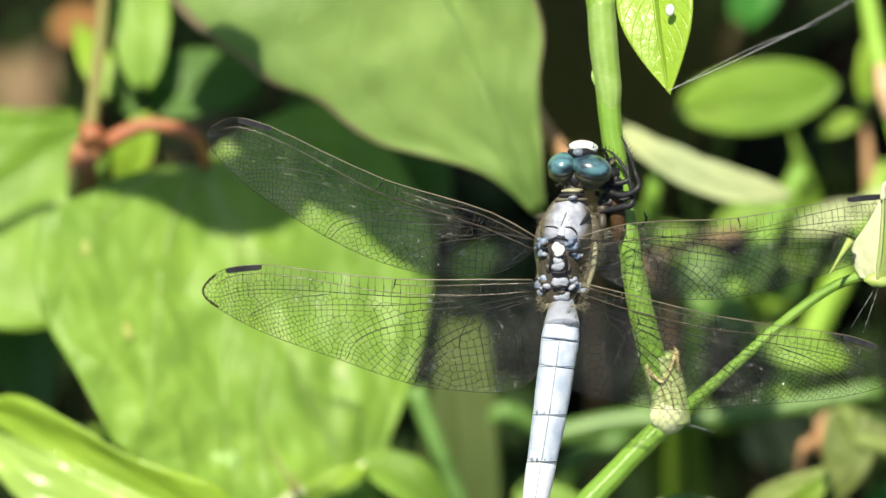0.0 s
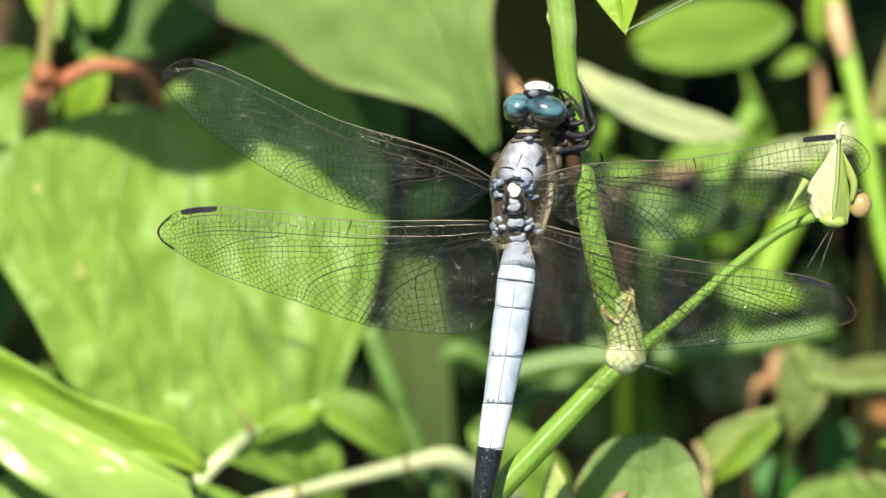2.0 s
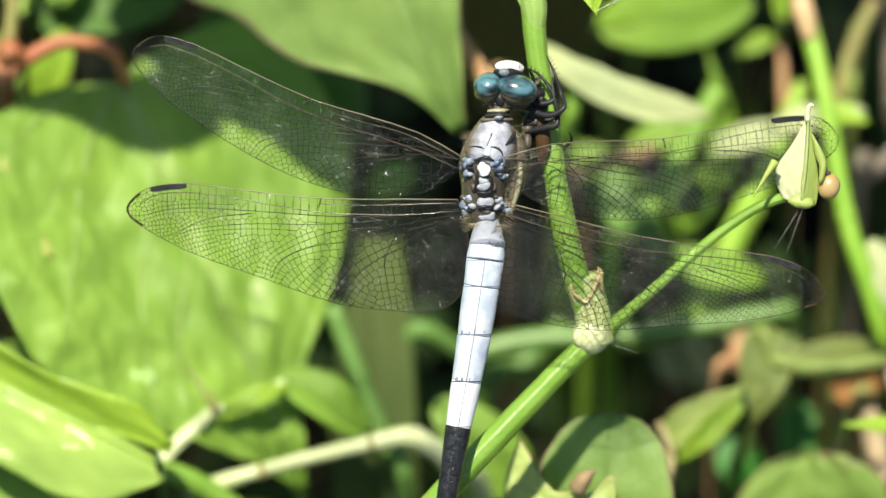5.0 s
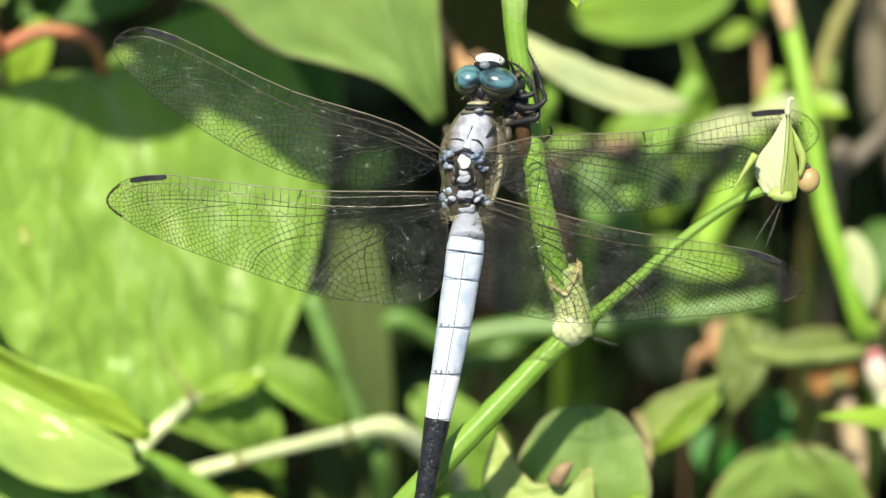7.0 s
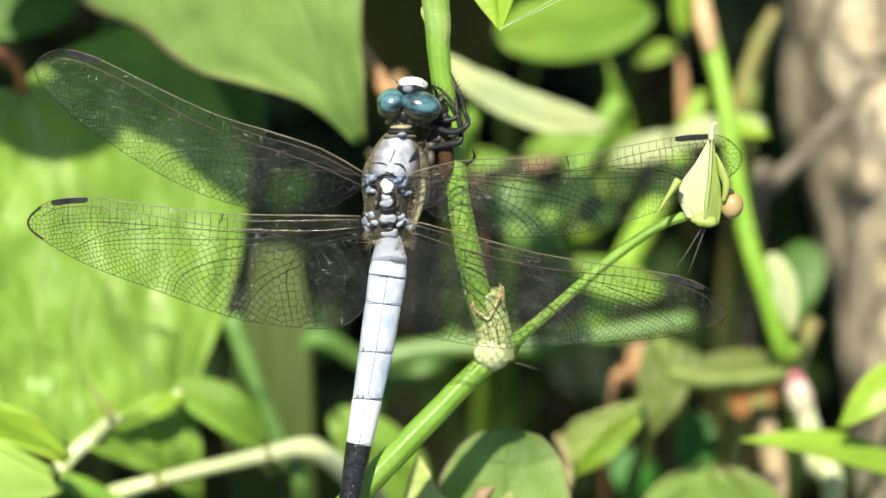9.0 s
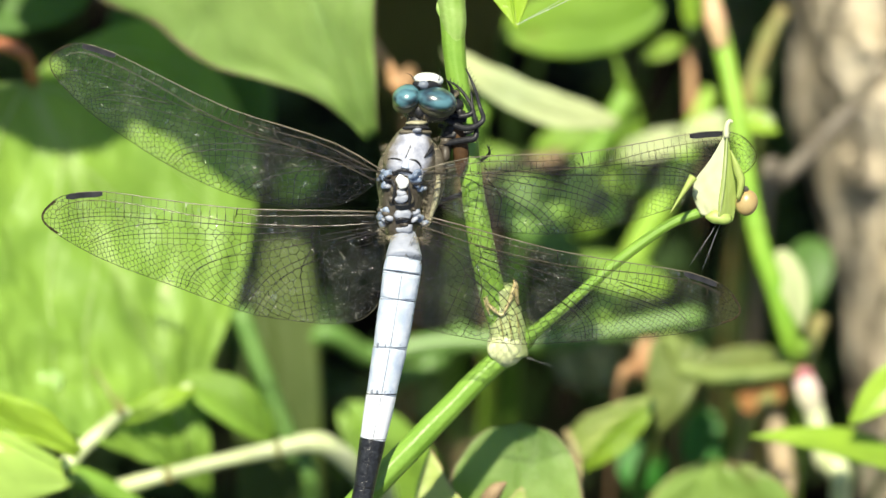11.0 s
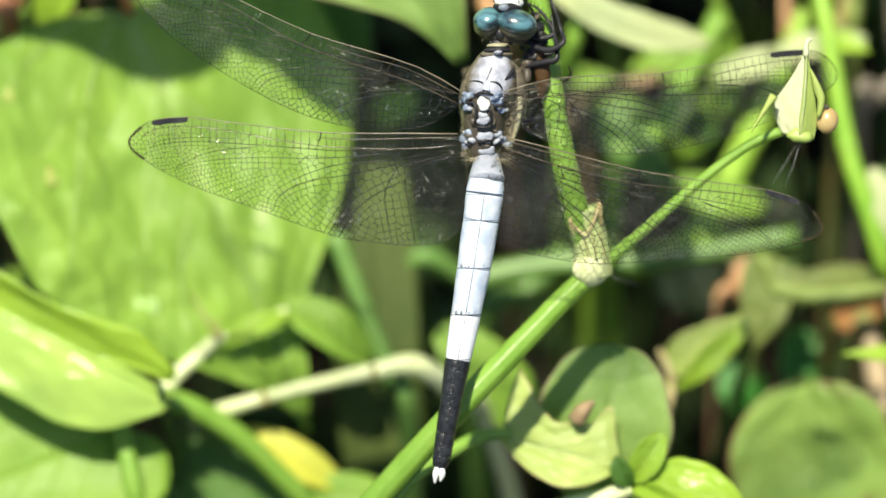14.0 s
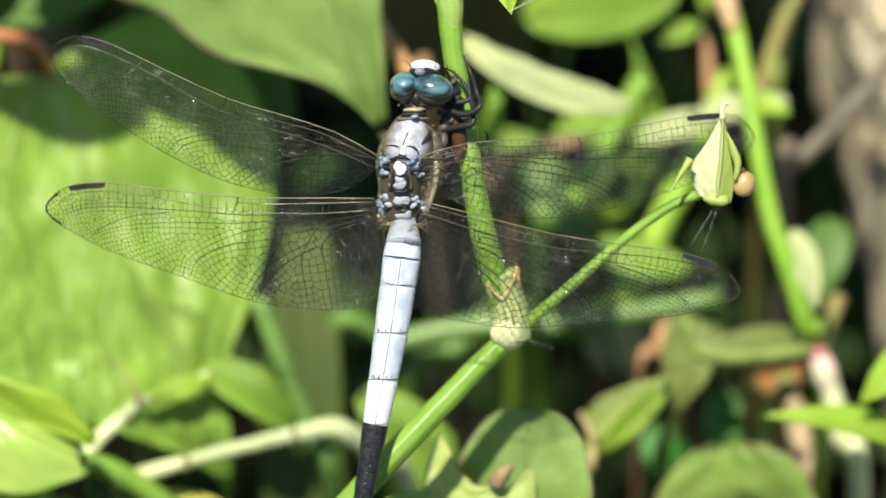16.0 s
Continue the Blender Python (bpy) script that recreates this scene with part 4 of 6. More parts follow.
    # abdomen, segment by segment
    segs = ((932, 402, 34), (931, 467, 63), (929, 491, 67), (922, 538, 64), (910, 623, 60), (896, 706, 53), (882, 785, 46), (868, 870, 38), (860, 917, 35), (853, 958, 33), (849, 978, 26))
    places = [(-11.9, 2.6, 0.7), (-11.9, 0.2, -3.4), (-12.1, 0.0, -4.9), (-12.5, 0.0, -7.8), (-13.3, 0.2, -13.1), (-14.2, 0.4, -18.3), (-15.1, 0.6, -23.3), (-16.0, 0.8, -28.6), (-16.5, 0.9, -31.5), (-16.9, 1.0, -34.1), (-17.2, 1.0, -35.3)]
    for n, (a, b) in enumerate(zip(places, places[1:])):
        a, b = Vector(a), Vector(b)
        ra, rb = segs[n][2] * 0.0312, segs[n + 1][2] * 0.0312
        gap = (b - a) * (0.02 / (b - a).length)
        swell = 1.0 + 0.02 * (n % 2)
        bm = tube([a + gap, a.lerp(b, 0.12), a.lerp(b, 0.5), a.lerp(b, 0.9), b - gap], [ra * 0.985, ra, (ra + rb) / 2 * swell, rb * 1.005, rb * 0.985], 24, 5, 0.0, 0.85)
        seg = part("abdomen_segment", bm, (BLOOM if n else BLOOM_GREY) if n < 5 else (BLOOM_TO_BLACK if n == 5 else TAIL), fly,
                   "blue-white powdery abdomen ring" if n < 5 else ("white ring with a ragged black end" if n == 5 else "black abdomen ring"))
        if n < 9:
            up = Vector((0, -0.87, 0))
            part("ring_groove", tube([b + Vector((math.cos(q) * rb * 1.0, -math.sin(q) * rb * 0.86, 0.02)) for q in [math.pi * i / 10 for i in range(11)]], [0.03 if n not in (3, 4) else 0.06] * 2, 6, 2),
                 BLACK if n > 3 else DUSK, seg)
            if n in (3, 4):
                for q in (0.30, 0.42, 0.60, 0.72):
                    a0 = math.pi * (q + random.uniform(-0.04, 0.04))
                    at = b + Vector((math.cos(a0) * rb * 0.97, -math.sin(a0) * rb * 0.83, 0.28))
                    part("joint_spot", blob(at, ((random.uniform(0.1, 0.24), 0, 0), (0, 0.06, 0), (0.05, 0, random.uniform(0.12, 0.4))), 8, 10, 0.9), DUSK, seg)
            if n > 1:
                part("keel_line", tube([a.lerp(b, 0.03) + up * ra, a.lerp(b, 0.5) + up * (ra + rb) / 2, a.lerp(b, 0.97) + up * rb], [0.05, 0.035, 0.05], 6, 4), DUSK if n < 6 else BLACK, seg)
    for pts in ([(-17.4, 0.8, -35.2), (-17.6, 0.7, -36.1), (-17.7, 0.8, -37.1)], [(-16.9, 0.8, -35.2), (-16.9, 0.7, -36.1), (-17.1, 0.8, -36.9)]):
        part("tail_appendage", tube(pts, [0.3, 0.36, 0.1], 10, 5), WHITE, fly, "white tail clasper")
    # wings
    wing(fly, "forewing", FORE, (-14.7, -0.8, 5.9), (-51.2, -0.6, 17.8), (0.30, -0.10, 0.952), 11, 0.47, (0.825, 0.925))
    wing(fly, "hindwing", HIND, (-15.1, -0.3, 1.3), (-52.0, 2.0, 0.6), (0.0, -0.10, 1.0), 12, 0.41, (0.815, 0.925))
    wing(fly, "forewing", FORE, (-9.9, -1.2, 5.9), (27.4, 6.0, 8.1), (0.06, 0.05, 1.0), 13, 0.47, (0.80, 0.90))
    wing(fly, "hindwing", HIND, (-9.6, -0.6, 0.9), (25.5, 3.0, -9.1), (0.26, 0.0, 0.93), 14, 0.41, (0.80, 0.905))
    # legs, bent round the stem
    for pts, r in (([(-8.2, 2.5, 12.5), (-5.4, 1.0, 11.1), (-3.4, 0.5, 11.9), (-3.7, 1.5, 13.5), (-4.3, 1.5, 15.5), (-4.9, 2.0, 16.9), (-5.3, 2.6, 17.7)], [0.34, 0.36, 0.3, 0.22, 0.18, 0.12, 0.05]),
                   ([(-8.1, 3.0, 13.0), (-6.1, 1.8, 12.4), (-4.5, 1.6, 12.9), (-5.1, 1.8, 14.4), (-6.2, 2.0, 15.7), (-7.3, 1.8, 16.3)], [0.3, 0.32, 0.26, 0.2, 0.15, 0.06]),
                   ([(-7.6, 2.4, 9.4), (-5.2, 1.6, 9.8), (-4.2, 1.3, 10.1), (-4.1, 1.5, 11.4), (-4.5, 1.6, 13.5), (-4.7, 2.0, 15.1)], [0.36, 0.4, 0.36, 0.24, 0.18, 0.08]),
                   ([(-8.2, 3.5, 11.4), (-5.7, 2.8, 10.6), (-4.0, 2.8, 11.2), (-4.1, 4.5, 12.5)], [0.28, 0.28, 0.24, 0.12]),
                   ([(-8.3, 3.0, 13.3), (-7.1, 2.5, 14.1), (-6.8, 1.8, 15.3), (-7.4, 0.8, 16.4)], [0.3, 0.26, 0.2, 0.08]),
                   ([(-8.5, 4.6, 7.1), (-5.8, 7.4, 6.9), (-3.8, 7.0, 7.4), (-2.6, 3.0, 8.3), (-2.8, 1.8, 9.3)], [0.3, 0.28, 0.22, 0.16, 0.06]),
                   ([(-8.8, 5.0, 2.6), (-5.8, 8.2, 3.7), (-4.2, 8.2, 4.9), (-4.4, 7.6, 6.8)], [0.3, 0.28, 0.2, 0.1])):
        leg = part("leg", tube(pts, r, 10, 6, 0.05), BLACK, fly, "black spiny leg")
        line = smooth_line(pts, 6)
        for i in range(len(line) // 3, len(line) - 1, 2):
            d = (line[i + 1] - line[i]).normalized().cross(Vector((0, -1, 0.2))).normalized()
            part("spine", tube([line[i], line[i] + d * 0.55 + (line[i + 1] - line[i]).normalized() * 0.3], [0.05, 0.015], 5, 2), BLACK, leg)
    # pale fuzz on the sides, between the wings and on the neck
    fuzz = bmesh.new()
    for n in range(1000):
        s = n % 2
        t = random.random()
        a = Vector((-13.7, 1.6, 9.4)).lerp(Vector((-14.0, 2.0, -1.7)), t) if s else Vector((-9.0, 1.6, 9.9)).lerp(Vector((-9.9, 2.0, -1.7)), t)
        a += Vector((random.uniform(-0.5, 0.5), random.uniform(-1.2, 0.8), 0))
        d = Vector((-1 if s else 1, random.uniform(-0.9, 0.2), random.uniform(-1.0, 0.6))).normalized() * random.uniform(0.3, 0.95)
        if n % 7 == 0:
            a = Vector((-12.3, 1.2, 12.4)).lerp(Vector((-8.0, 1.4, 11.8)), t) + Vector((0, random.uniform(-1.0, 0.4), 0))
            d = Vector((random.uniform(-0.8, 0.8), -0.7, random.uniform(-0.6, 0.7))).normalized() * random.uniform(0.4, 0.9)
        elif n % 5 == 0:
            a = Vector((-13.6, 0.6, -0.8)).lerp(Vector((-10.1, 0.6, -1.0)), t)
            d = Vector((random.uniform(-0.7, 0.7), -0.4, random.uniform(-1, 0.2))).normalized() * random.uniform(0.5, 1.2)
        tube([a, a + d * 0.5 + Vector((0, 0, -0.05)), a + d], [0.012, 0.009, 0.004], 3, 1, bm=fuzz)
    tagged(part("fuzz", fuzz, FUZZ, fly, "pale tan fuzz"), kind="stuff")



def ragged_ring():
    n = Nodes("ring_white_to_black")
    where = n.coord()
    u, v = n.split(n.coord("UV"))
    edge = n.math("ADD", n.math("MULTIPLY", u, 2.0), n.math("MULTIPLY", n.noise(where, 1300, 4), 0.8))
    f = n.ramp(edge, (1.18, 0.0), (1.24, 1.0))
    base = n.mix(f.outputs[0], (0.68, 0.70, 0.76), (0.015, 0.015, 0.018))
    n.set(color=base, rough=0.45, normal=n.bump(n.noise(where, 5000, 3), 0.4, 0.0002))
    return n.mat


BLOOM_TO_BLACK = ragged_ring()
dragonfly()


# ---- the stem that carries the dragonfly ----
def perch():
    line = [(-8.6, 4.5, 42.0), (-7.7, 4.5, 33.5), (-7.1, 4.5, 27.2), (-6.8, 4.5, 23.4), (-6.5, 4.5, 19.0), (-5.8, 4.5, 14.6), (-5.0, 4.6, 9.6), (-4.4, 5.0, 4.6), (-3.4, 6.0, -1.1), (-2.1, 8.0, -6.7), (-0.4, 9.5, -11.8), (-0.0, 10.0, -13.8)]
    plant = thing("jointed_plant", "jointed green plant stem with a pale node, side stalk and bud", "plant", ground_under((-32.0, 22.0, -46.7), 0, 0))
    part("stem", tube(line, [1.55, 1.55, 1.5, 1.45, 1.25, 1.2, 1.2, 1.25, 1.4, 1.45, 1.5, 1.5], 20, 8, 0.06), STEM, plant, "ribbed yellow-green stem")
    part("leaf_sheath", tube([(-7.5, 4.5, 32.9), (-7.2, 4.4, 27.8), (-6.9, 4.4, 25.0), (-6.6, 4.3, 22.2), (-6.5, 4.0, 20.0)], [1.6, 1.62, 1.52, 1.36, 0.7], 20, 8, 0.03), SHEATH_GREEN, plant, "papery sheath round the stem")
    part("sheath_tooth", tube([(-8.5, 4.4, 25.0), (-8.4, 4.2, 24.2), (-8.1, 4.2, 23.2)], [0.06, 0.2, 0.06], 8, 4), SHEATH_GREEN, plant)
    part("leaf_sheath", tube([(-1.2, 8.4, -6.6), (-0.6, 9.0, -9.0), (-0.2, 9.3, -11.6), (-0.0, 9.6, -14.3)], [1.62, 1.85, 2.05, 2.1], 26, 8, 0.03), SHEATH, plant, "papery brown-edged sheath above the node")
    for pts, r in (([(-2.6, 7.2, -6.7), (-2.55, 7.0, -8.2), (-1.7, 6.9, -9.1), (-0.9, 6.9, -9.6), (-0.3, 6.95, -8.6), (0.2, 7.1, -7.2), (0.55, 7.5, -5.8)], [0.08, 0.16, 0.2, 0.14, 0.18, 0.26, 0.06]),
                   ([(0.35, 7.6, -5.6), (0.65, 7.5, -6.4), (0.9, 7.8, -8.6)], [0.05, 0.3, 0.12]), ([(-2.85, 7.4, -6.9), (-2.75, 7.4, -8.0), (-2.3, 7.6, -9.6)], [0.05, 0.2, 0.1])):
        part("sheath_rim", tube(pts, r, 8, 5, 0.5), RIM_BROWN, plant, "torn papery tan rim of the sheath")
    for pts in ([(-1.3, 7.15, -9.4), (-0.9, 7.2, -11.0), (-0.6, 7.3, -12.8)], [(-0.2, 7.15, -9.2), (0.1, 7.2, -11.0), (0.3, 7.3, -13.0)], [(0.7, 7.5, -9.0), (1.0, 7.6, -11.0), (1.2, 7.9, -13.0)]):
        part("sheath_rib", tube(pts, [0.05, 0.1, 0.05], 8, 5), STEM_BROWN, plant, "brown rib of the sheath")
    part("node", tube([(-0.15, 9.3, -12.2), (-0.35, 9.2, -13.1), (-0.6, 9.2, -14.0), (-1.0, 9.5, -14.9)], [1.95, 2.12, 1.95, 1.2], 26, 6), NODE, plant, "swollen cream node")
    part("node_bulge", blob((-1.7, 7.9, -13.5), ((0.75, 0, 0.1), (0, 0.5, 0), (-0.15, 0, 1.05)), 12, 16, 0.1), NODE, plant, "pale bulge of the node")
    part("lower_stem", tube([(-0.7, 9.6, -14.3), (-4.0, 8.4, -17.4), (-10.3, 6.2, -23.9), (-15.4, 5.2, -29.2)]+[(-26.3, 10.0, -41.4), (-33.2, 20.0, -49.8), (-40.5, 45.0, -64.4)]+[ground_under((-40.5, 45.0, -64.4), -10, 10)], [1.25, 1.3, 1.4, 1.5, 1.55, 1.6, 1.7, 1.8], 18, 8, 0.05), STEM, plant, "smooth green stem")
    part("side_stalk", tube([(1.7, 10.0, -12.5), (2.8, 9.0, -11.5), (6.8, 7.5, -8.0), (12.4, 7.0, -3.1), (17.5, 6.5, 0.6), (21.4, 6.0, 2.2)], [1.1, 0.75, 0.62, 0.6, 0.58, 0.6], 14, 8, 0.05), STEM, plant, "thin rough side stalk")
    # bud: a folded papery husk with a point, open at its side on a round seed
    leaf(plant, (22.9, 3.5, 1.4), (23.6, 2.0, 11.0), 6.2, BUD, (-0.25, -1, 0.2), "arrow", 0.03, -0.35, 0.03, label="pale folded bud husk", name="husk", seed=3,
         left=[0.8, 0.7, 0.45, 0.3, 0.2, 0.1], right=[2.3, 3.4, 3.2, 2.0, 1.0, 0.15], lobes=0.0, pucker=0.25)
    leaf(plant, (24.0, 3.3, 1.0), (23.8, 2.1, 11.0), 2.4, HUSK_GREEN, (0.6, -0.8, 0.1), "arrow", 0.03, 0.0, 0.03, label="yellow-green flank of the bud husk", name="husk", seed=5,
         left=[0.9, 1.2, 1.0, 0.65, 0.35, 0.1], right=[0.9, 1.2, 1.0, 0.65, 0.35, 0.1], lobes=0.0, pucker=0.2)
    part("husk_rib", tube([(22.9, 3.0, 1.5), (23.3, 2.2, 4.6), (23.55, 1.9, 8.0), (23.65, 1.9, 10.8)], [0.16, 0.18, 0.14, 0.1], 8, 5), SHEATH, plant, "yellow-green rib of the husk")
    part("husk_point", tube([(20.0, 2.6, 6.0), (18.9, 2.2, 4.3), (17.5, 1.8, 2.0)], [0.5, 0.26, 0.05], 8, 5), TORN, plant, "thin brown-tipped husk point")
    part("husk_base", blob((22.9, 3.5, 1.5), ((1.5, 0, -0.2), (0, 0.8, 0), (0.1, 0, 0.7)), 10, 16, 0.4), HUSK_GREEN, plant)
    part("husk_curl", tube([(24.1, 2.5, 9.0), (24.7, 2.4, 7.4), (25.2, 2.4, 5.6), (25.0, 2.5, 3.6)], [0.1, 0.35, 0.5, 0.3], 8, 5, 0.5), TORN, plant, "dry curled husk edge")
    part("husk_tip", tube([(23.6, 2.1, 10.4), (23.6, 2.0, 11.6), (23.9, 2.0, 12.2), (24.3, 2.0, 12.1)], [0.34, 0.28, 0.24, 0.12], 8, 4), BUD, plant)
    part("seed", blob((26.0, 3.4, 3.2), ((1.25, 0, 0), (0, 1.0, 0), (0.1, 0, 1.45)), 12, 18), SEED, plant, "round tan seed")
    part("seed_cap", blob((25.7, 3.1, 4.7), ((0.5, 0, 0.1), (0, 0.4, 0), (-0.1, 0, 0.35)), 8, 12, 0.4), BROWN, plant, "dark dry cap of the seed")
    for a, b in (((22.7, 4.0, 0.7), (20.0, 6.0, -3.7)), ((23.1, 4.0, 0.8), (21.3, 6.0, -4.3)), ((1.7, 9.0, -14.3), (4.9, 10.0, -15.3))):
        part("silk", tube([a, b], [0.012, 0.012], 4, 3), WEB, plant)
    # top leaf that hangs beside the stem
    leaf(plant, (-2.0, 1.2, 38.6), (0.1, -3.0, 22.2), 8.6, BRIGHT, (-0.2, -1, 0.1), "lance", 0.04, 0.30, 0.02, label="hanging pointed bright leaf", seed=9)
    leaf(plant, (-1.2, 1.4, 37.8), (0.3, -2.6, 22.5), 3.4, BRIGHT, (0.9, -0.6, 0.1), "lance", 0.02, 0.1, 0.02, label="hanging pointed bright leaf", seed=10)
    part("petiole", tube([(-2.0, 1.3, 38.4), (-3.6, 2.0, 39.6), (-6.2, 3.6, 39.2), (-8.2, 4.5, 37.4)], [0.5, 0.5, 0.55, 0.7], 10, 5), STEM, plant)
    part("white_speck", blob((0.3, -3.2, 31.3), ((0.5, 0, 0), (0, 0.3, 0), (0, 0, 0.65)), 8, 12), WHITE, plant)
    # torn leaf low on the plant, on its own stalk
    part("leaf_stalk", tube([(-25.2, 10.4, -42.0), (-20.1, 13.0, -36.8), (-16.2, 15.5, -34.3), (-13.0, 17.0, -32.8), (-9.5, 17.0, -32.3)], [0.9, 0.85, 0.8, 0.75, 0.6], 12, 6), STEM, plant)
    leaf(plant, (-10.2, 17.0, -32.7), (2.9, 16.0, -36.0), 10, TORN, (-0.05, -1, 0.3), "oval", 0.06, 0.10, 0.05, label="torn yellow-green leaf with a ragged dry edge", seed=14, pucker=0.5,
         left=[0.4, 1.6, 2.6, 3.4, 3.9, 4.2, 4.2, 3.8, 3.0, 1.8, 0.3], right=[8.2, 6.8, 4.8, 3.7, 3.0, 3.2, 3.4, 4.6, 6.4, 3.2, 0.3], lobes=0.06)
    part("dry_tip", tube([(-2.1, 16.0, -31.0), (-1.1, 15.5, -29.5), (0.0, 15.5, -28.7)], [0.9, 0.9, 0.15], 8, 5, 0.3), STRAW, plant, "dry curled brown leaf tip")


perch()


# ---- background leaves ----
def leaf_plant(label, base, tip, width, material, stalk=None, stalk_radius=0.55, stalk_material=STEM_SHADE, name="leafy_plant", **kw):
    """A single leaf on its stalk, which bends down to the ground."""
    base = tuple(base)
    foot = ground_under(base, random.uniform(-25, 25), random.uniform(5, 40))
    ob = thing(name, label, "plant", foot)
    leaf(ob, base, tip, width, material, rib=0.35, **kw)
    line = list(stalk) if stalk else [base, level(base, (0, 6, -12))]
    mid = Vector(line[-1]).lerp(Vector(foot), 0.5)
    part("stalk", tube([*line, tuple(mid), foot], [stalk_radius * 0.8, stalk_radius * 1.3], 10, 6), stalk_material, ob)
    return ob


# the large upper leaf with its dry brown rim
leaf_plant("broad green leaf with a dry brown rim", (-35.4, 26.0, 57.1), (-15.6, 34.0, 9.8), 46, GREEN_EDGED, face=(0, -1, 0.2), shape="oval", bend=0.03, fold=0.0, curl=0.2, wave=0.02, seed=21, pucker=0.9,
           left=[24, 28, 30.4, 29.5, 28.6, 26.8, 24.6, 22.2, 18.4, 16.6, 14.0, 9.1, 4.6, 2.2, 0.5], right=[3.4, 4.4, 6.2, 7.4, 7.8, 8.3, 8.7, 9.2, 9.4, 8.7, 6.5, 4.9, 3.5, 2.1, 1.0], lobes=0.05)
# the large heart-shaped leaf in the sun, half in the upper leaf's shade
leaf_plant("large heart-shaped green leaf, partly in shade", (-55.2, 45.0, 16.1), (-33.1, 44.0, -33.3), 46, HEART, stalk=[(-55.2, 45.0, 16.1), (-56.2, 41.0, 19.3), (-59.9, 40.0, 20.6), (-62.9, 40.0, 20.5), (-66.6, 40.0, 18.6), (-68.9, 41.0, 16.8)], stalk_radius=0.9, stalk_material=STEM_RED,
           face=(0.5, -1, 0.2), shape="heart", bend=0.03, fold=0.05, wave=0.03, seed=22, lobes=0.05, pucker=1.0, dimple=1.1,
           nerves=(((0.0, 0.0), (0.02, 0.3), (0.06, 0.6), (0.14, 0.92)), ((0.0, 0.0), (0.12, 0.28), (0.30, 0.55), (0.48, 0.85)), ((0.16, 0.0), (0.34, 0.22), (0.55, 0.5), (0.70, 0.8)), ((0.36, 0.0), (0.52, 0.25), (0.70, 0.6)),
                   ((0.0, 0.0), (0.02, -0.35), (0.08, -0.7), (0.16, -0.95)), ((0.0, 0.0), (0.14, -0.3), (0.34, -0.6), (0.50, -0.88)), ((0.18, 0.0), (0.36, -0.25), (0.56, -0.6), (0.66, -0.85)), ((0.0, 0.0), (0.3, 0.012), (0.6, 0.0), (0.9, 0.0))),
           left=[22.0, 25.2, 27.0, 27.2, 27.4, 27.0, 26.2, 25.0, 22.6, 19.4, 15.5, 10.4, 5.6, 2.1, 0.3], right=[21.2, 22.8, 23.1, 23.0, 22.7, 21.9, 20.3, 17.4, 14.2, 10.6, 6.7, 4.0, 2.6, 1.3, 0.3],
           marks=((0.28, 0.69, 0.9, BLEMISH_TAN), (0.54, -0.31, 1.2, BLEMISH_PINK), (0.595, 0.61, 1.5, BLEMISH_PALE), (0.10, 0.72, 0.7, BLEMISH_TAN), (0.42, -0.62, 0.8, BLEMISH_PINK)))
leaf_plant("green leaf lying behind a larger one", (-70.5, 52.0, 21.7), (-95.9, 50.0, 3.0), 30, GREEN, face=(0.1, -1, 0.2), shape="heart", lobes=0.0, seed=23, pucker=0.8,
           left=[2.0, 5.6, 10.0, 13.0, 14.0, 10.5, 3.0], right=[4.0, 12.0, 16.0, 18.0, 16.0, 10.0, 2.0])
leaf_plant("small blue-green leaf in half shade", (-63.0, 46.0, 25.7), (-63.7, 52.0, 42.2), 7, GREEN, face=(0, -1, 0.1), shape="oval", fold=0.1, seed=24)
leaf_plant("leaf coloured dark green to stand in for shade", (-66.7, 52.0, 24.7), (-49.1, 56.0, 27.4), 9, DARK, face=(0, -1, 0.4), shape="oval", seed=25)
leaf_plant("leaf coloured dark green to stand in for shade", (-43.0, 62.0, 28.3), (-32.4, 64.0, 3.6), 20, DARK, face=(0, -1, 0.2), shape="oval", seed=26)
leaf_plant("broad green leaf, shade put into its dull colour", (-28.0, 58.0, 5.2), (-24.7, 56.0, -54.4), 12, SHADE_DULLED, face=(0, -1, 0.2), shape="oval", seed=27, left=[2, 4.6, 5.2, 5.4, 5.4, 5.2, 4.6, 3, 0.5], right=[2, 4.4, 5, 5.2, 5.2, 5, 4.4, 3, 0.5])
# low left: folded leaf, big leaf, stalks
leaf_plant("folded glossy bright green leaf in sunlight", (-50.0, 25.0, -27.8), (-82.3, 30.5, -13.3), 14, GLOSSY, face=(-0.06, -0.95, 0.3), shape="oval", fold=-0.05, curl=0.35, wave=0.04, seed=28, pucker=0.4,
           left=[0.6, 0.9, 0.8, 0.6, 0.6, 0.6, 0.6, 0.5, 0.2], right=[1.8, 6.4, 7.9, 8.0, 7.6, 6.6, 5.4, 3.4, 0.4], lobes=0.03)
leaf_plant("upper half of a folded green leaf in shade", (-50.2, 25.6, -27.4), (-82.3, 31.1, -13.0), 14, BRIGHT, face=(0.1, -0.9, -0.45), shape="oval", fold=0.05, wave=0.06, seed=29,
           left=[1.0, 4.2, 4.4, 4.2, 4.6, 5.0, 5.0, 4.2, 0.8], right=[0.4, 0.5, 0.5, 0.5, 0.5, 0.5, 0.5, 0.5, 0.2], lobes=0.02)
leaf_plant("wide pale green leaf on a stalk", (-55.6, 34.0, -32.6), (-79.0, 32.0, -42.2), 26, GREEN, face=(0, -1, 0.3), shape="heart", seed=30)
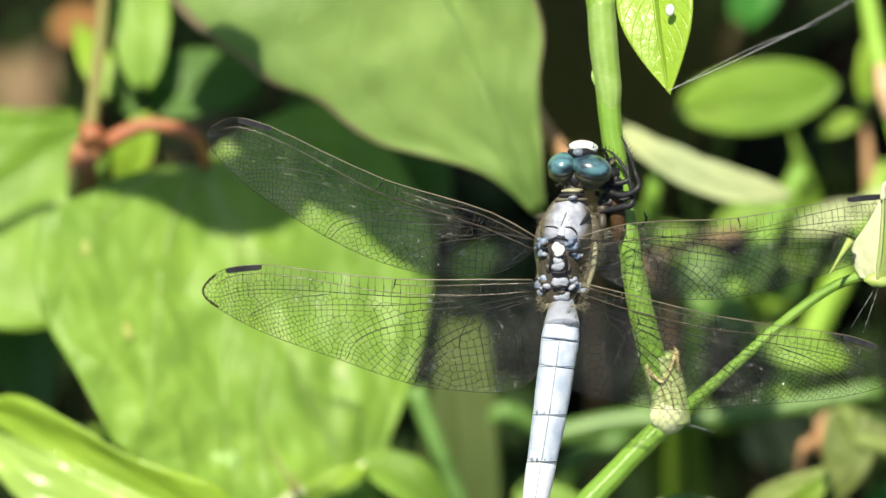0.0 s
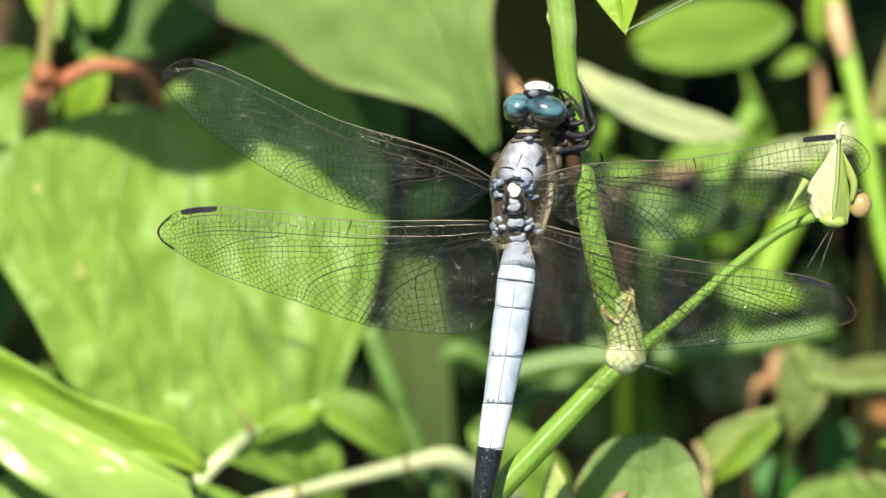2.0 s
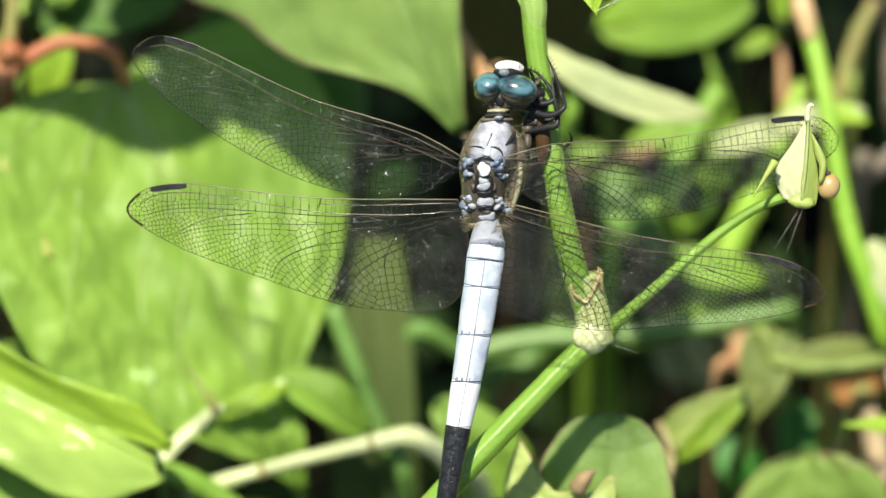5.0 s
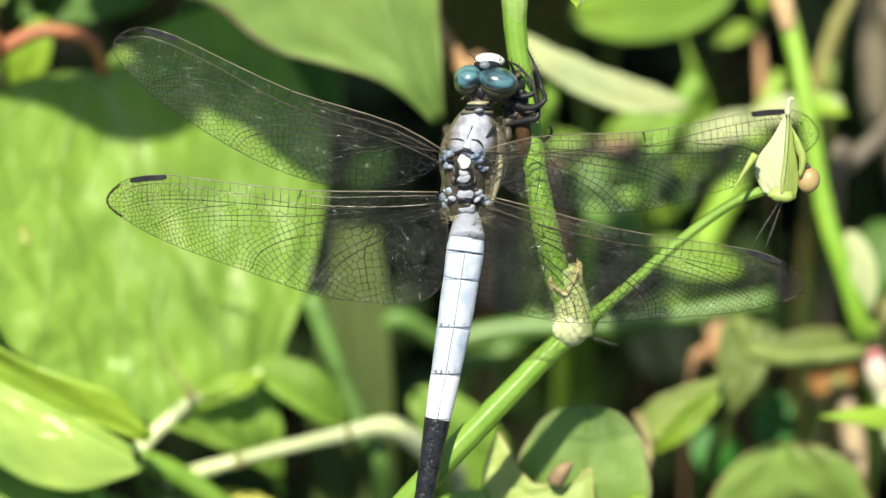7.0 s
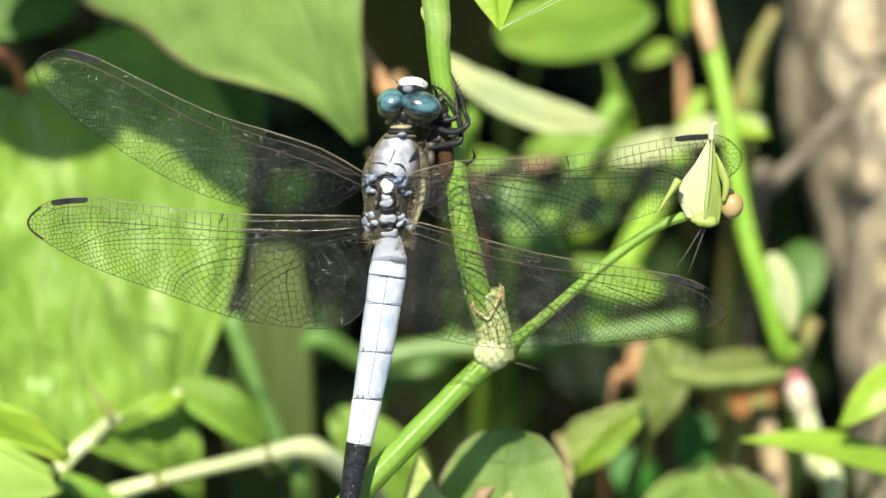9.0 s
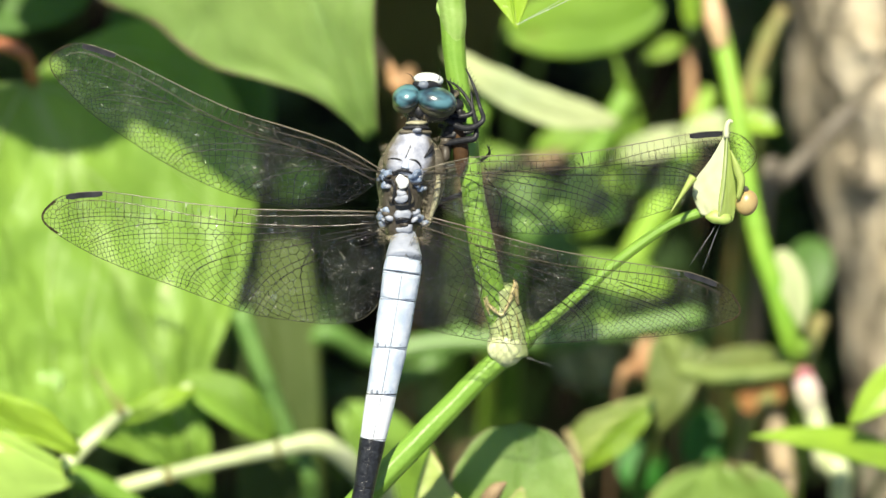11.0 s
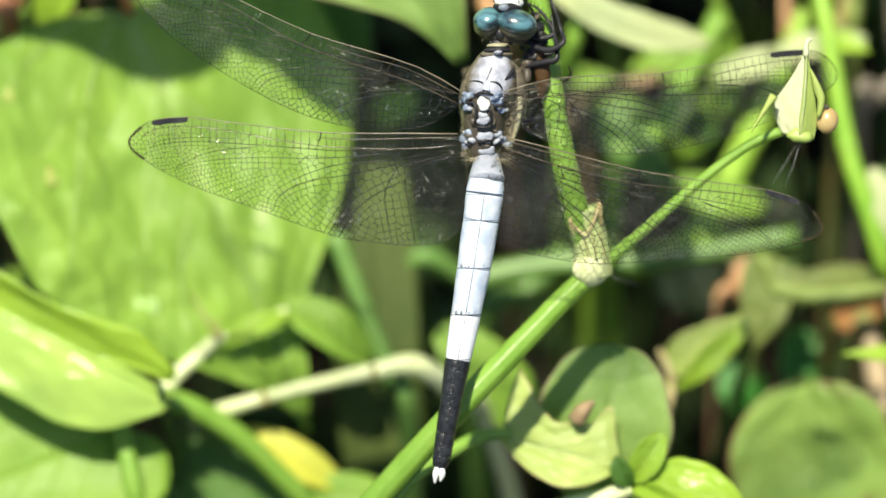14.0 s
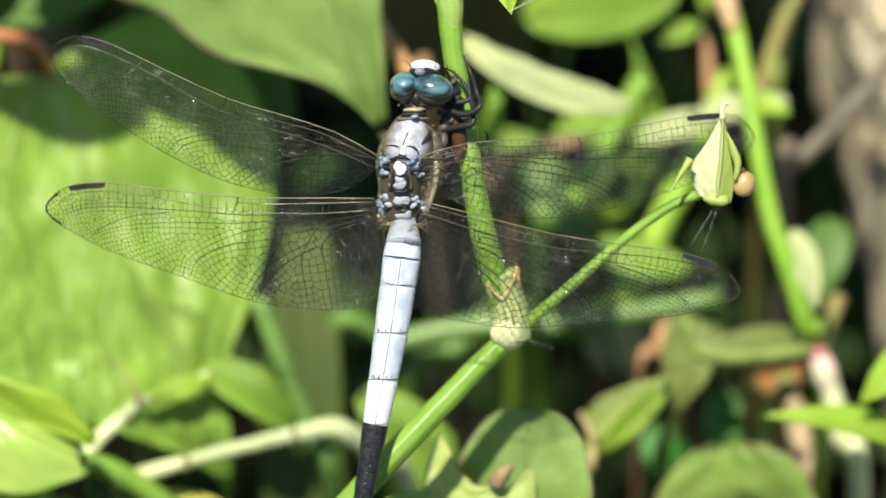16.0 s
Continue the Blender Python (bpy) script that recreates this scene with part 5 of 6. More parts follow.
leaf_plant("yellow leaf among green stalks", (-42.1, 44.0, -33.3), (-29.7, 44.0, -40.0), 4.8, YELLOW, face=(-0.1, -0.85, 0.5), shape="oval", seed=31)
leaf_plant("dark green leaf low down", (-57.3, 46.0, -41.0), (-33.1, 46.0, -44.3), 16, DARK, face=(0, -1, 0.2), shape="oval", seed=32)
# right side
leaf_plant("rounded green leaf with pinkish rim", (0.9, 22.0, -41.4), (1.6, 20.0, -22.3), 15.4, GREEN_EDGED, face=(-0.1, -1, 0.2), shape="round", fold=0.1, wave=0.05, seed=33)
leaf_plant("curled yellow-green leaf with brown edge", (17.5, 43.0, -20.5), (7.6, 44.0, -25.9), 7, TORN, face=(0.1, -1, 0.4), shape="oval", fold=0.25, wave=0.08, seed=34, left=[1.2, 1.5, 1.8, 2.0, 2.2, 1.8, 0.6], right=[0.6, 1.0, 1.6, 2.2, 2.6, 2.4, 0.6])
leaf_plant("narrow twisted yellow-green leaf", (17.4, 42.0, -21.2), (8.8, 43.0, -29.3), 3, BRIGHT, face=(0.4, -1, 0.3), shape="lance", fold=0.4, wave=0.10, seed=103)
leaf_plant("olive leaf in half shade", (23.1, 48.0, -13.8), (18.2, 48.0, -24.2), 9, OLIVE, face=(0.1, -1, 0.2), shape="oval", wave=0.05, seed=35, left=[3.4, 5.0, 4.7, 4.1, 3.0, 1.9, 0.5], right=[1.5, 1.6, 2.0, 2.1, 1.9, 1.2, 0.5])
leaf_plant("dull green leaf with reddish spots", (27.7, 48.0, -50.3), (24.9, 44.0, -27.4), 21, SPOTTED, face=(-0.15, -1, 0.2), shape="round", wave=0.08, fold=0.12, seed=36)
leaf_plant("pointed bright green leaf before the trunk", (49.5, 40.0, -27.2), (29.1, 36.0, -22.9), 5, BRIGHT, face=(0, -0.7, 0.8), shape="lance", fold=0.2, seed=37)
leaf_plant("small bright green leaf before the trunk", (47.7, 36.0, -15.2), (39.9, 35.0, -22.6), 4.5, BRIGHT, face=(0.2, -0.8, 0.3), shape="lance", seed=38)
leaf_plant("rounded bright green leaf in sunlight", (0.4, 64.0, 23.2), (19.4, 64.0, 25.8), 8.6, GREEN, face=(0.1, -0.95, -0.1), shape="oval", fold=0.05, seed=39)
leaf_plant("pale whitish-green leaf in sunlight", (-6.7, 49.0, 21.2), (14.0, 49.0, 12.8), 4.8, PALE, face=(0, -1, 0.6), shape="oval", fold=0.1, wave=0.12, sway=0.13, seed=40)
leaf_plant("upright arrow-shaped green leaf, partly shaded", (16.0, 62.0, 5.5), (14.4, 64.0, 21.4), 7.6, GREEN, face=(0.8, -0.5, -0.5), shape="arrow", seed=41)
leaf_plant("pale leaf in the sun", (7.7, 98.0, -16.3), (16.7, 98.0, -18.1), 8.6, PALE, face=(0, -1, 0.4), shape="oval", seed=42)
leaf_plant("small pale leaf in the sun", (16.3, 84.0, -12.6), (21.0, 84.0, -14.6), 3.6, PALE, face=(0, -1, 0.4), shape="oval", seed=142)
leaf_plant("yellow-green leaf in the sun", (24.0, 58.0, 11.1), (13.2, 60.0, 8.4), 3.6, PALE, face=(0, -1, 0.4), shape="oval", seed=43)
leaf_plant("dull green leaf behind the wings", (10.7, 95.0, -4.9), (22.0, 95.0, -13.3), 5, GREEN, face=(0, -1, 0.5), shape="lance", seed=101)
leaf_plant("mid-green leaf behind the wings", (-2.8, 78.0, 9.4), (9.6, 76.0, -1.0), 5, GREEN, face=(0.1, -1, 0.3), shape="lance", seed=104)
leaf_plant("mid-green leaf behind the wings", (9.0, 80.0, -2.1), (15.5, 78.0, 8.3), 5, GREEN, face=(-0.1, -1, 0.3), shape="lance", seed=105)
leaf_plant("dark green leaf seen through the clear wings", (-0.6, 58.0, 4.1), (10.3, 58.0, -5.3), 5.0, DARK, face=(0.1, -1, 0.2), shape="lance", wave=0.06, seed=150)
leaf_plant("green leaf seen through the clear wings", (7.6, 60.0, -4.4), (20.5, 60.0, -7.3), 4.5, GREEN, face=(0, -1, 0.2), shape="oval", wave=0.06, seed=151)
leaf_plant("dark green leaf seen through the clear wings", (8.8, 70.0, 4.1), (14.6, 70.0, 1.0), 5, DARK, face=(0, -1, 0.2), shape="oval", wave=0.06, seed=152)
leaf_plant("green leaf beside a pale grass stem", (17.2, 68.0, 20.4), (22.0, 68.0, 22.2), 2.4, BRIGHT, face=(0, -1, 0.2), shape="oval", wave=0.06, seed=153)
leaf_plant("small sunlit leaf behind the wing bases", (-27.2, 60.0, 3.1), (-21.6, 60.0, 6.3), 4.2, GREEN, face=(0, -1, 0.2), shape="oval", wave=0.06, seed=154)
leaf_plant("emerald green leaf deep in shade", (24.0, 60.0, -30.2), (24.8, 62.0, -21.6), 5, EMERALD, face=(0, -1, 0.3), shape="oval", seed=81)
leaf_plant("emerald green leaf deep in shade", (20.4, 66.0, -31.5), (14.9, 66.0, -27.4), 6, EMERALD, face=(0, -1, 0.3), shape="oval", seed=82)
leaf_plant("dry orange-brown curled leaf", (28.4, 58.0, -21.2), (34.0, 58.0, -18.8), 4.6, DRY, face=(0, -1, 0.5), shape="oval", wave=0.15, seed=83)
leaf_plant("dry orange-brown curled leaf", (-77.7, 80.0, 35.4), (-70.6, 80.0, 33.6), 6, DRY, face=(0, -1, 0.5), shape="oval", wave=0.15, seed=84)
leaf_plant("olive leaf lying across stems", (36.1, 58.0, -16.0), (21.7, 54.0, -16.1), 4.0, OLIVE, face=(0, -1, 0.5), shape="lance", seed=85)
leaf_plant("dark green rounded leaf by the trunk", (34.9, 62.0, -10.8), (38.4, 64.0, -1.3), 6, DARK, face=(0, -1, 0.3), shape="round", seed=86)
leaf_plant("pale leaf lying behind the bud", (20.9, 58.0, 11.1), (32.4, 58.0, 13.3), 3.5, PALE, face=(0, -1, 0.5), shape="oval", seed=87)
leaf_plant("bright green leaf behind the wings", (-3.0, 70.0, 3.3), (9.4, 70.0, 1.9), 6, DARK, face=(0, -1, 0.4), shape="oval", seed=88)
leaf_plant("bright green leaf behind the wings", (3.9, 72.0, 8.8), (14.3, 72.0, 12.6), 4, GREEN, face=(0, -1, 0.4), shape="lance", seed=89)
leaf_plant("green leaf at the top edge", (7.5, 80.0, 34.3), (11.0, 80.0, 41.2), 6, EMERALD, face=(0, -1, 0.4), shape="round", seed=90)
leaf_plant("narrow bright green leaf", (22.4, 62.0, 23.7), (23.8, 62.0, 33.9), 3, BRIGHT, face=(0, -1, 0.4), shape="lance", seed=91)
leaf_plant("leaf coloured dark green to stand in for shade", (-81.0, 66.0, 8.2), (-77.9, 62.0, -15.1), 9, DARK, face=(0, -1, 0.4), shape="oval", seed=92)
leaf_plant("bright green leaf low down", (-71.5, 60.0, -15.1), (-52.7, 56.0, -21.9), 7, GREEN, face=(0, -1, 0.5), shape="oval", seed=93)
leaf_plant("green leaf low down", (-18.4, 50.0, -21.7), (-6.4, 52.0, -34.0), 8, GREEN, face=(0, -1, 0.3), shape="oval", seed=94)
leaf_plant("green leaf low down", (-34.4, 44.0, -40.9), (-25.0, 44.0, -40.9), 5, GREEN, face=(0, -1, 0.3), shape="round", seed=95)
leaf_plant("bright green leaf in sunlight", (-66.8, 50.0, 24.6), (-72.2, 56.0, 34.4), 4, BRIGHT, face=(0, -1, 0.3), shape="lance", seed=96)
leaf_plant("bright green leaf in sunlight", (-65.9, 50.0, 13.8), (-62.6, 48.0, 22.5), 5, BRIGHT, face=(0, -1, 0.3), shape="oval", seed=97)
# an unseen leaf added higher up, shaped to shade the heart-shaped one
leaf_plant("unseen broad green leaf added higher up to cast shade", (-82.5, -9.0, 48.6), (-52.7, -9.0, 51.8), 20, GREEN, face=(0, -1, 0.3), shape="oval", bend=0.0, fold=0.0, seed=98,
           stalk_radius=0.6, left=[7.4, 5, 3.6, 3.1, 3.9, 5, 5.7, 4.5, 1.6], right=[0.2, 0.2, 0.5, 1.2, 1.8, 3, 5, 5.6, 3.7], wave=0.0)


def shrub():
    """An unseen leafy shrub added behind and above, whose shade keeps the soil dark."""
    rng = random.Random(31)
    ob = thing("shrub", "unseen leafy shrub added above to shade the soil", "shrub", ground_under((-10, 90, 60), 0, 60))
    foot = ground_under((-10, 90, 60), 0, 60)
    for k in range(8):
        x = -80 + k * 21
        top = (x, 50, 130)
        part("branch", tube([foot, ((x - 10) / 2, 100, 70), (x, 66, 90), top], [2.2, 1.6, 1.2, 0.7], 10, 6), STEM_BROWN, ob)
    for _ in range(150):
        b = Vector((rng.uniform(-95, 75), rng.uniform(48, 78), rng.uniform(54, 150)))
        d = Vector((rng.uniform(-1, 1), rng.uniform(-0.3, 0.3), rng.uniform(-0.5, 0.9))).normalized() * rng.uniform(18, 30)
        if min(b.z, b.z + d.z) > 52:
            wide, face, kind = rng.uniform(13, 20), (rng.uniform(-0.4, 0.4), -1, rng.uniform(0.2, 0.9)), rng.uniform(0, 99)
            if b.x < 48:
                leaf(ob, b, b + d, wide, GREEN, face, "oval", seed=kind)


shrub()
leaf_plant("small pointed yellow-green leaf", (9.0, 43.5, -29.1), (2.2, 43.0, -26.9), 2.8, BRIGHT, face=(0, -1, 0.5), shape="lance", fold=0.3, seed=102)
# small sprout with a curled leaf
def sprout():
    ob = thing("sprout", "small bright sprout with curled leaves", "plant", ground_under((-12.6, 24.0, -46.8), 0, 10))
    part("stalk", tube([(4.3, 17.0, -38.6), (1.8, 18.0, -39.5), (-3.4, 19.0, -40.8), (-9.9, 22.0, -43.1), (-12.6, 24.0, -46.8)]+[ground_under((-12.6, 24.0, -46.8), 0, 10)], [0.7, 1.0, 0.95, 0.95, 1, 1.1], 12, 6), STEM_PALE, ob)
    leaf(ob, (4.3, 16.0, -37.3), (17.1, 14.0, -40.5), 7, BRIGHT, (0, -0.9, 0.6), "oval", 0.12, 0.35, 0.08, seed=51)
    leaf(ob, (4.3, 16.0, -37.9), (7.7, 15.0, -32.2), 3.6, BRIGHT, (0.2, -1, 0.2), "oval", 0.1, 0.3, 0.05, seed=52)
    leaf(ob, (4.0, 16.0, -38.6), (2.3, 15.0, -35.0), 2.6, DARK, (-0.4, -1, 0.1), "oval", 0.1, 0.3, 0.05, seed=53)
    leaf(ob, (5.0, 16.0, -38.6), (12.0, 13.0, -42.3), 4, BRIGHT, (0.2, -0.9, -0.5), "oval", 0.12, 0.35, 0.05, seed=54)


sprout()


def vine():
    ob = thing("vine", "pale creeping vine with dark joints and small leaves", "plant", ground_under((-16.7, 45.0, -30.5), 20, 25))
    part("stalk", tube([(-47.6, 42.0, -32.1), (-44.2, 40.5, -31.0), (-38.9, 40.0, -29.4), (-32.3, 40.0, -27.7), (-26.1, 40.0, -26.3), (-21.8, 40.0, -25.5), (-19.2, 41.0, -26.7), (-16.1, 45.0, -29.8), (-12.3, 55.0, -35.0)]+[ground_under((-12.3, 55.0, -35.0), 10, 15)],
                       [0.8, 0.95, 0.8, 0.85, 1.0, 1.3, 1.3, 1.2, 1.1, 1.1], 14, 8, 0.06), STEM_PALE, ob, "pale cream vine stem")
    for c in ((-38.9, 39.6, -29.5), (-26.1, 39.6, -26.3)):
        part("joint", blob(c, ((0.45, 0, 0.1), (0, 1.05, 0), (-0.2, 0, 1.05)), 10, 14, 0.1), STEM_BROWN, ob)
    part("stalk", tube([(-51.2, 37.0, -29.4), (-49.3, 38.0, -26.8), (-46.7, 39.0, -24.4), (-44.5, 40.0, -22.6), (-40.3, 41.0, -21.0), (-36.4, 42.0, -19.2)], [1.0, 0.95, 0.85, 0.7, 0.55, 0.5], 12, 6), STEM_PALE, ob)
    leaf(ob, (-44.4, 39.0, -22.9), (-35.6, 40.0, -19.1), 3.0, BRIGHT, (0, -1, 0.4), "lance", 0.1, 0.3, 0.06, seed=61)
    leaf(ob, (-36.7, 42.0, -17.7), (-26.2, 43.0, -24.8), 6.0, GREEN, (0.3, -1, 0.5), "oval", 0.14, 0.2, 0.05, seed=62, label="dark green folded leaf")
    for pts in ([(-44.4, 39.0, -22.6), (-45.7, 39.0, -20.0), (-47.7, 40.0, -17.1)], [(-44.1, 39.0, -22.3), (-44.4, 39.0, -21.0), (-44.6, 39.0, -20.0)]):
        part("tendril", tube(pts, [0.3, 0.1], 8, 5), STEM_BROWN, ob)
    part("stalk", tube([(-50.8, 36.0, -29.3), (-47.3, 37.0, -30.4), (-42.8, 39.0, -33.3), (-39.0, 41.0, -36.8), (-33.6, 45.0, -43.0), (-26.6, 57.0, -53.9)]+[ground_under((-26.6, 57.0, -53.9), 20, 25)], [1.4, 1.4, 1.35, 1.3, 1.3, 1.3, 1.4], 14, 8), STEM, ob, "smooth green stalk")
    part("stalk", tube([(-55.5, 34.0, -31.5), (-54.4, 32.0, -36.3), (-53.2, 33.0, -42.2), (-52.5, 45.0, -50.3)]+[ground_under((-53.0, 51.0, -50.7), 5, 25)], [1.1, 1.15, 1.2, 1.2, 1.3], 12, 6), STEM, ob, "upright bright green stalk")


vine()


def reed(label, line, radii, material, name="grass_stem"):
    line = list(line)
    foot = ground_under(line[-1], 0, 12)
    ob = thing(name, label, "plant", foot)
    part("stalk", tube([*line, foot], [*radii, radii[-1]], 12, 6, 0.04), material, ob)
    for p, r, q in list(zip(line, radii, line[1:]))[1:-1:2]:
        way = (Vector(q) - Vector(p)).normalized()
        side = way.cross(Vector((0, 1, 0))).normalized()
        part("joint", blob(p, (side * r * 1.14, way.cross(side) * r * 1.14, way * r * 0.7), 10, 14, 0.1), material, ob)
    return ob


rj = reed("upright brownish stem with red joint", [(-66.7, 44.0, 49.0), (-67.3, 44.0, 35.7), (-68.0, 44.0, 27.7), (-68.9, 44.0, 20.4), (-69.6, 44.0, 16.7), (-70.9, 50.0, 7.8)], [0.7, 0.75, 0.8, 0.9, 1.5, 0.9], STEM_BROWN)
part("red_joint", tube([(-69.9, 41.0, 15.8), (-68.9, 40.6, 17.6), (-66.9, 40.4, 19.5)], [1.3, 1.9, 0.9], 14, 6, 0.15), RED_JOINT, rj, "swollen salmon-red joint")
g = reed("bright yellow-green grass stem", [(22.5, 56.0, 37.0), (24.4, 54.0, 26.9), (26.8, 50.0, 16.8), (29.7, 48.0, 0.2), (32.3, 48.0, -7.8), (34.3, 50.0, -14.5), (35.8, 58.0, -19.4)], [1.1, 1.25, 1.15, 1.15, 1.3, 1.2, 1.0], GRASS_STEM)
part("joint", tube([(24.3, 51.5, 27.5), (24.8, 50.9, 24.5), (25.6, 50.6, 21.1)], [0.9, 1.35, 0.8], 14, 6, 0.1), SALMON, g, "salmon-pink joint")
leaf(g, (27.2, 50.0, 13.1), (32.5, 49.0, 11.4), 3.0, BRIGHT, (0, -1, 0.6), "lance", seed=71)
leaf(g, (32.9, 48.0, -2.4), (35.6, 47.0, -12.0), 3.6, PALE, (0.3, -1, 0.1), "lance", seed=72)
pk = reed("pale stem with a pink swollen joint", [(35.0, 54.0, -16.0), (35.6, 52.5, -17.9), (36.6, 52.0, -20.2), (37.6, 52.0, -23.5), (38.5, 52.0, -27.9), (40.5, 53.0, -33.3)], [0.7, 1.1, 1.3, 1.2, 1.2, 1.3], STEM_PALE)
part("pink_joint", blob((36.3, 51.4, -19.4), ((1.5, 0, 0.4), (0, 1.3, 0), (-0.8, 0, 2.7)), 12, 16, 0.1), PINK, pk, "swollen pink and white joint")
part("pink_tip", blob((35.6, 51.2, -17.3), ((1.3, 0, 0.2), (0, 1.1, 0), (-0.2, 0, 0.8)), 10, 14, 0.2), MAGENTA, pk, "magenta tip of the joint")
reed("dull green stem lying across", [(24.2, 60.0, -10.8), (6.6, 62.0, -13.8), (-6.9, 62.0, -14.4), (-15.1, 62.0, -16.1), (-23.3, 62.0, -17.4)], [1.2, 1.3, 1.3, 1.3, 1.3], STEM_DULL)
reed("dull green stem in shade", [(-3.7, 70.0, -12.8), (-8.5, 70.0, -17.6), (-14.8, 72.0, -24.4)], [1.3, 1.4, 1.4], STEM_DULL)
reed("dry orange-brown twig among leaves", [(-16.7, 44.0, 22.5), (-15.2, 44.0, 19.9), (-13.4, 44.0, 17.3), (-11.9, 46.0, 15.2), (-11.0, 70.0, 12.0)], [0.9, 1.0, 1.1, 1.0, 0.8], TWIG)
reed("yellow-green stem behind the dragonfly", [(-2.1, 50.0, 15.4), (-3.1, 52.0, 10.8), (-3.8, 60.0, 7.6), (-4.5, 85.0, 6.0)], [1.0, 1.0, 1.0, 1.0], STEM)
reed("pale grass stem in sunlight", [(15.0, 62.0, 15.7), (12.0, 62.0, 10.2), (8.9, 62.0, 4.8), (5.2, 62.0, -0.7), (1.9, 64.0, -5.5)], [1.4, 1.5, 1.5, 1.4, 1.2], STEM)
reed("dull green stalk in shade", [(-31.0, 47.0, -10.2), (-27.7, 47.0, -18.9), (-24.4, 47.0, -27.0), (-22.1, 48.0, -34.1)], [1.2, 1.2, 1.2, 1.2], STEM_DULL)


reed("olive stalk that carries a drooping leaf", [(36.5, 54.0, -17.0), (33.2, 50.0, -17.0), (28.6, 49.0, -17.7), (24.6, 48.6, -17.6), (21.2, 48.6, -16.9), (19.0, 54.0, -17.5)], [0.8, 0.9, 1.0, 1.1, 1.0, 0.6], OLIVE_STEM)
reed("arching bright yellow-green grass blade", [(25.3, 66.0, 16.5), (23.5, 66.0, 11.7), (21.3, 66.0, 6.6), (18.6, 66.0, 1.1), (15.9, 66.0, -4.4), (13.6, 66.0, -9.5), (10.2, 66.0, -12.6), (4.7, 68.0, -14.5), (-0.8, 72.0, -15.8)], [0.9, 1.4, 1.6, 1.7, 1.7, 1.8, 1.8, 1.5, 1.0], STEM_BRIGHT)
reed("brown dry twig in the undergrowth", [(17.9, 62.0, -13.5), (16.6, 62.0, -17.6), (14.2, 64.0, -22.4)], [1.1, 1.1, 0.4], TWIG)
reed("reddish brown dry stem by the trunk", [(38.5, 60.0, -10.6), (36.2, 60.0, -16.1), (33.4, 60.0, -21.0), (31.1, 61.0, -25.5)], [0.9, 1.0, 1.0, 0.9], STEM_BROWN)
reed("reddish brown dry stem by the trunk", [(33.9, 66.0, 26.4), (31.4, 66.0, 21.0), (29.5, 66.0, 14.8), (28.7, 66.0, 8.0)], [0.8, 0.9, 0.9, 0.6], STEM_BROWN)
reed("dry orange-brown twig beside a grass stem", [(22.7, 68.0, 21.0), (23.0, 68.0, 15.5), (23.4, 68.0, 10.7), (24.3, 68.0, 7.3)], [0.5, 0.7, 0.8, 0.5], TWIG)
reed("pale green dry stem by the trunk", [(32.3, 70.0, 23.8), (31.3, 70.0, 16.9), (31.0, 70.0, 10.0)], [0.9, 1.0, 0.8], OLIVE_STEM)
reed("tan dry stalk before the trunk", [(32.8, 58.0, -22.0), (33.0, 56.0, -24.7), (33.7, 56.0, -29.5), (33.2, 56.0, -36.2)], [0.6, 1.3, 1.6, 1.6], PALE_BARK)
reed("dry brown stalk behind the wings", [(7.5, 64.0, 8.6), (5.8, 64.0, 7.8), (0.0, 64.0, 6.4), (-4.1, 65.0, 4.7), (-2.8, 66.0, 1.9), (-1.1, 68.0, -0.8)], [0.7, 0.9, 0.9, 0.9, 0.8, 0.8], STRAW)
reed("thin brown dry stem", [(7.4, 42.0, -23.9), (8.4, 42.0, -25.8), (8.9, 42.0, -28.0), (8.4, 42.0, -30.7), (6.5, 43.0, -34.4)], [0.4, 0.45, 0.5, 0.5, 0.5], RIM_BROWN)
reed("dark woody twig against the trunk", [(42.8, 66.0, 14.6), (39.4, 66.0, 11.5), (36.3, 66.0, 8.0), (33.4, 66.0, 5.3), (31.9, 66.0, 2.2)], [0.9, 1.0, 1.0, 1.0, 0.9], GREY_TWIG)


def silk_line():
    ob = thing("spider_silk", "fine spider silk from a leaf tip", "silk", (0.2, -2.8, 22.5))
    part("thread", tube([(0.2, -2.8, 22.5), (7.3, 6.0, 26.1), (16.1, 15.0, 30.8), (24.0, 25.0, 35.8)], [0.025, 0.03, 0.03, 0.03], 5, 6), WEB, ob)
    part("thread", tube([(0.2, -2.8, 22.5), (9.2, 8.0, 27.6), (16.8, 16.0, 30.8)], [0.02, 0.02, 0.02], 5, 6), WEB, ob)


silk_line()


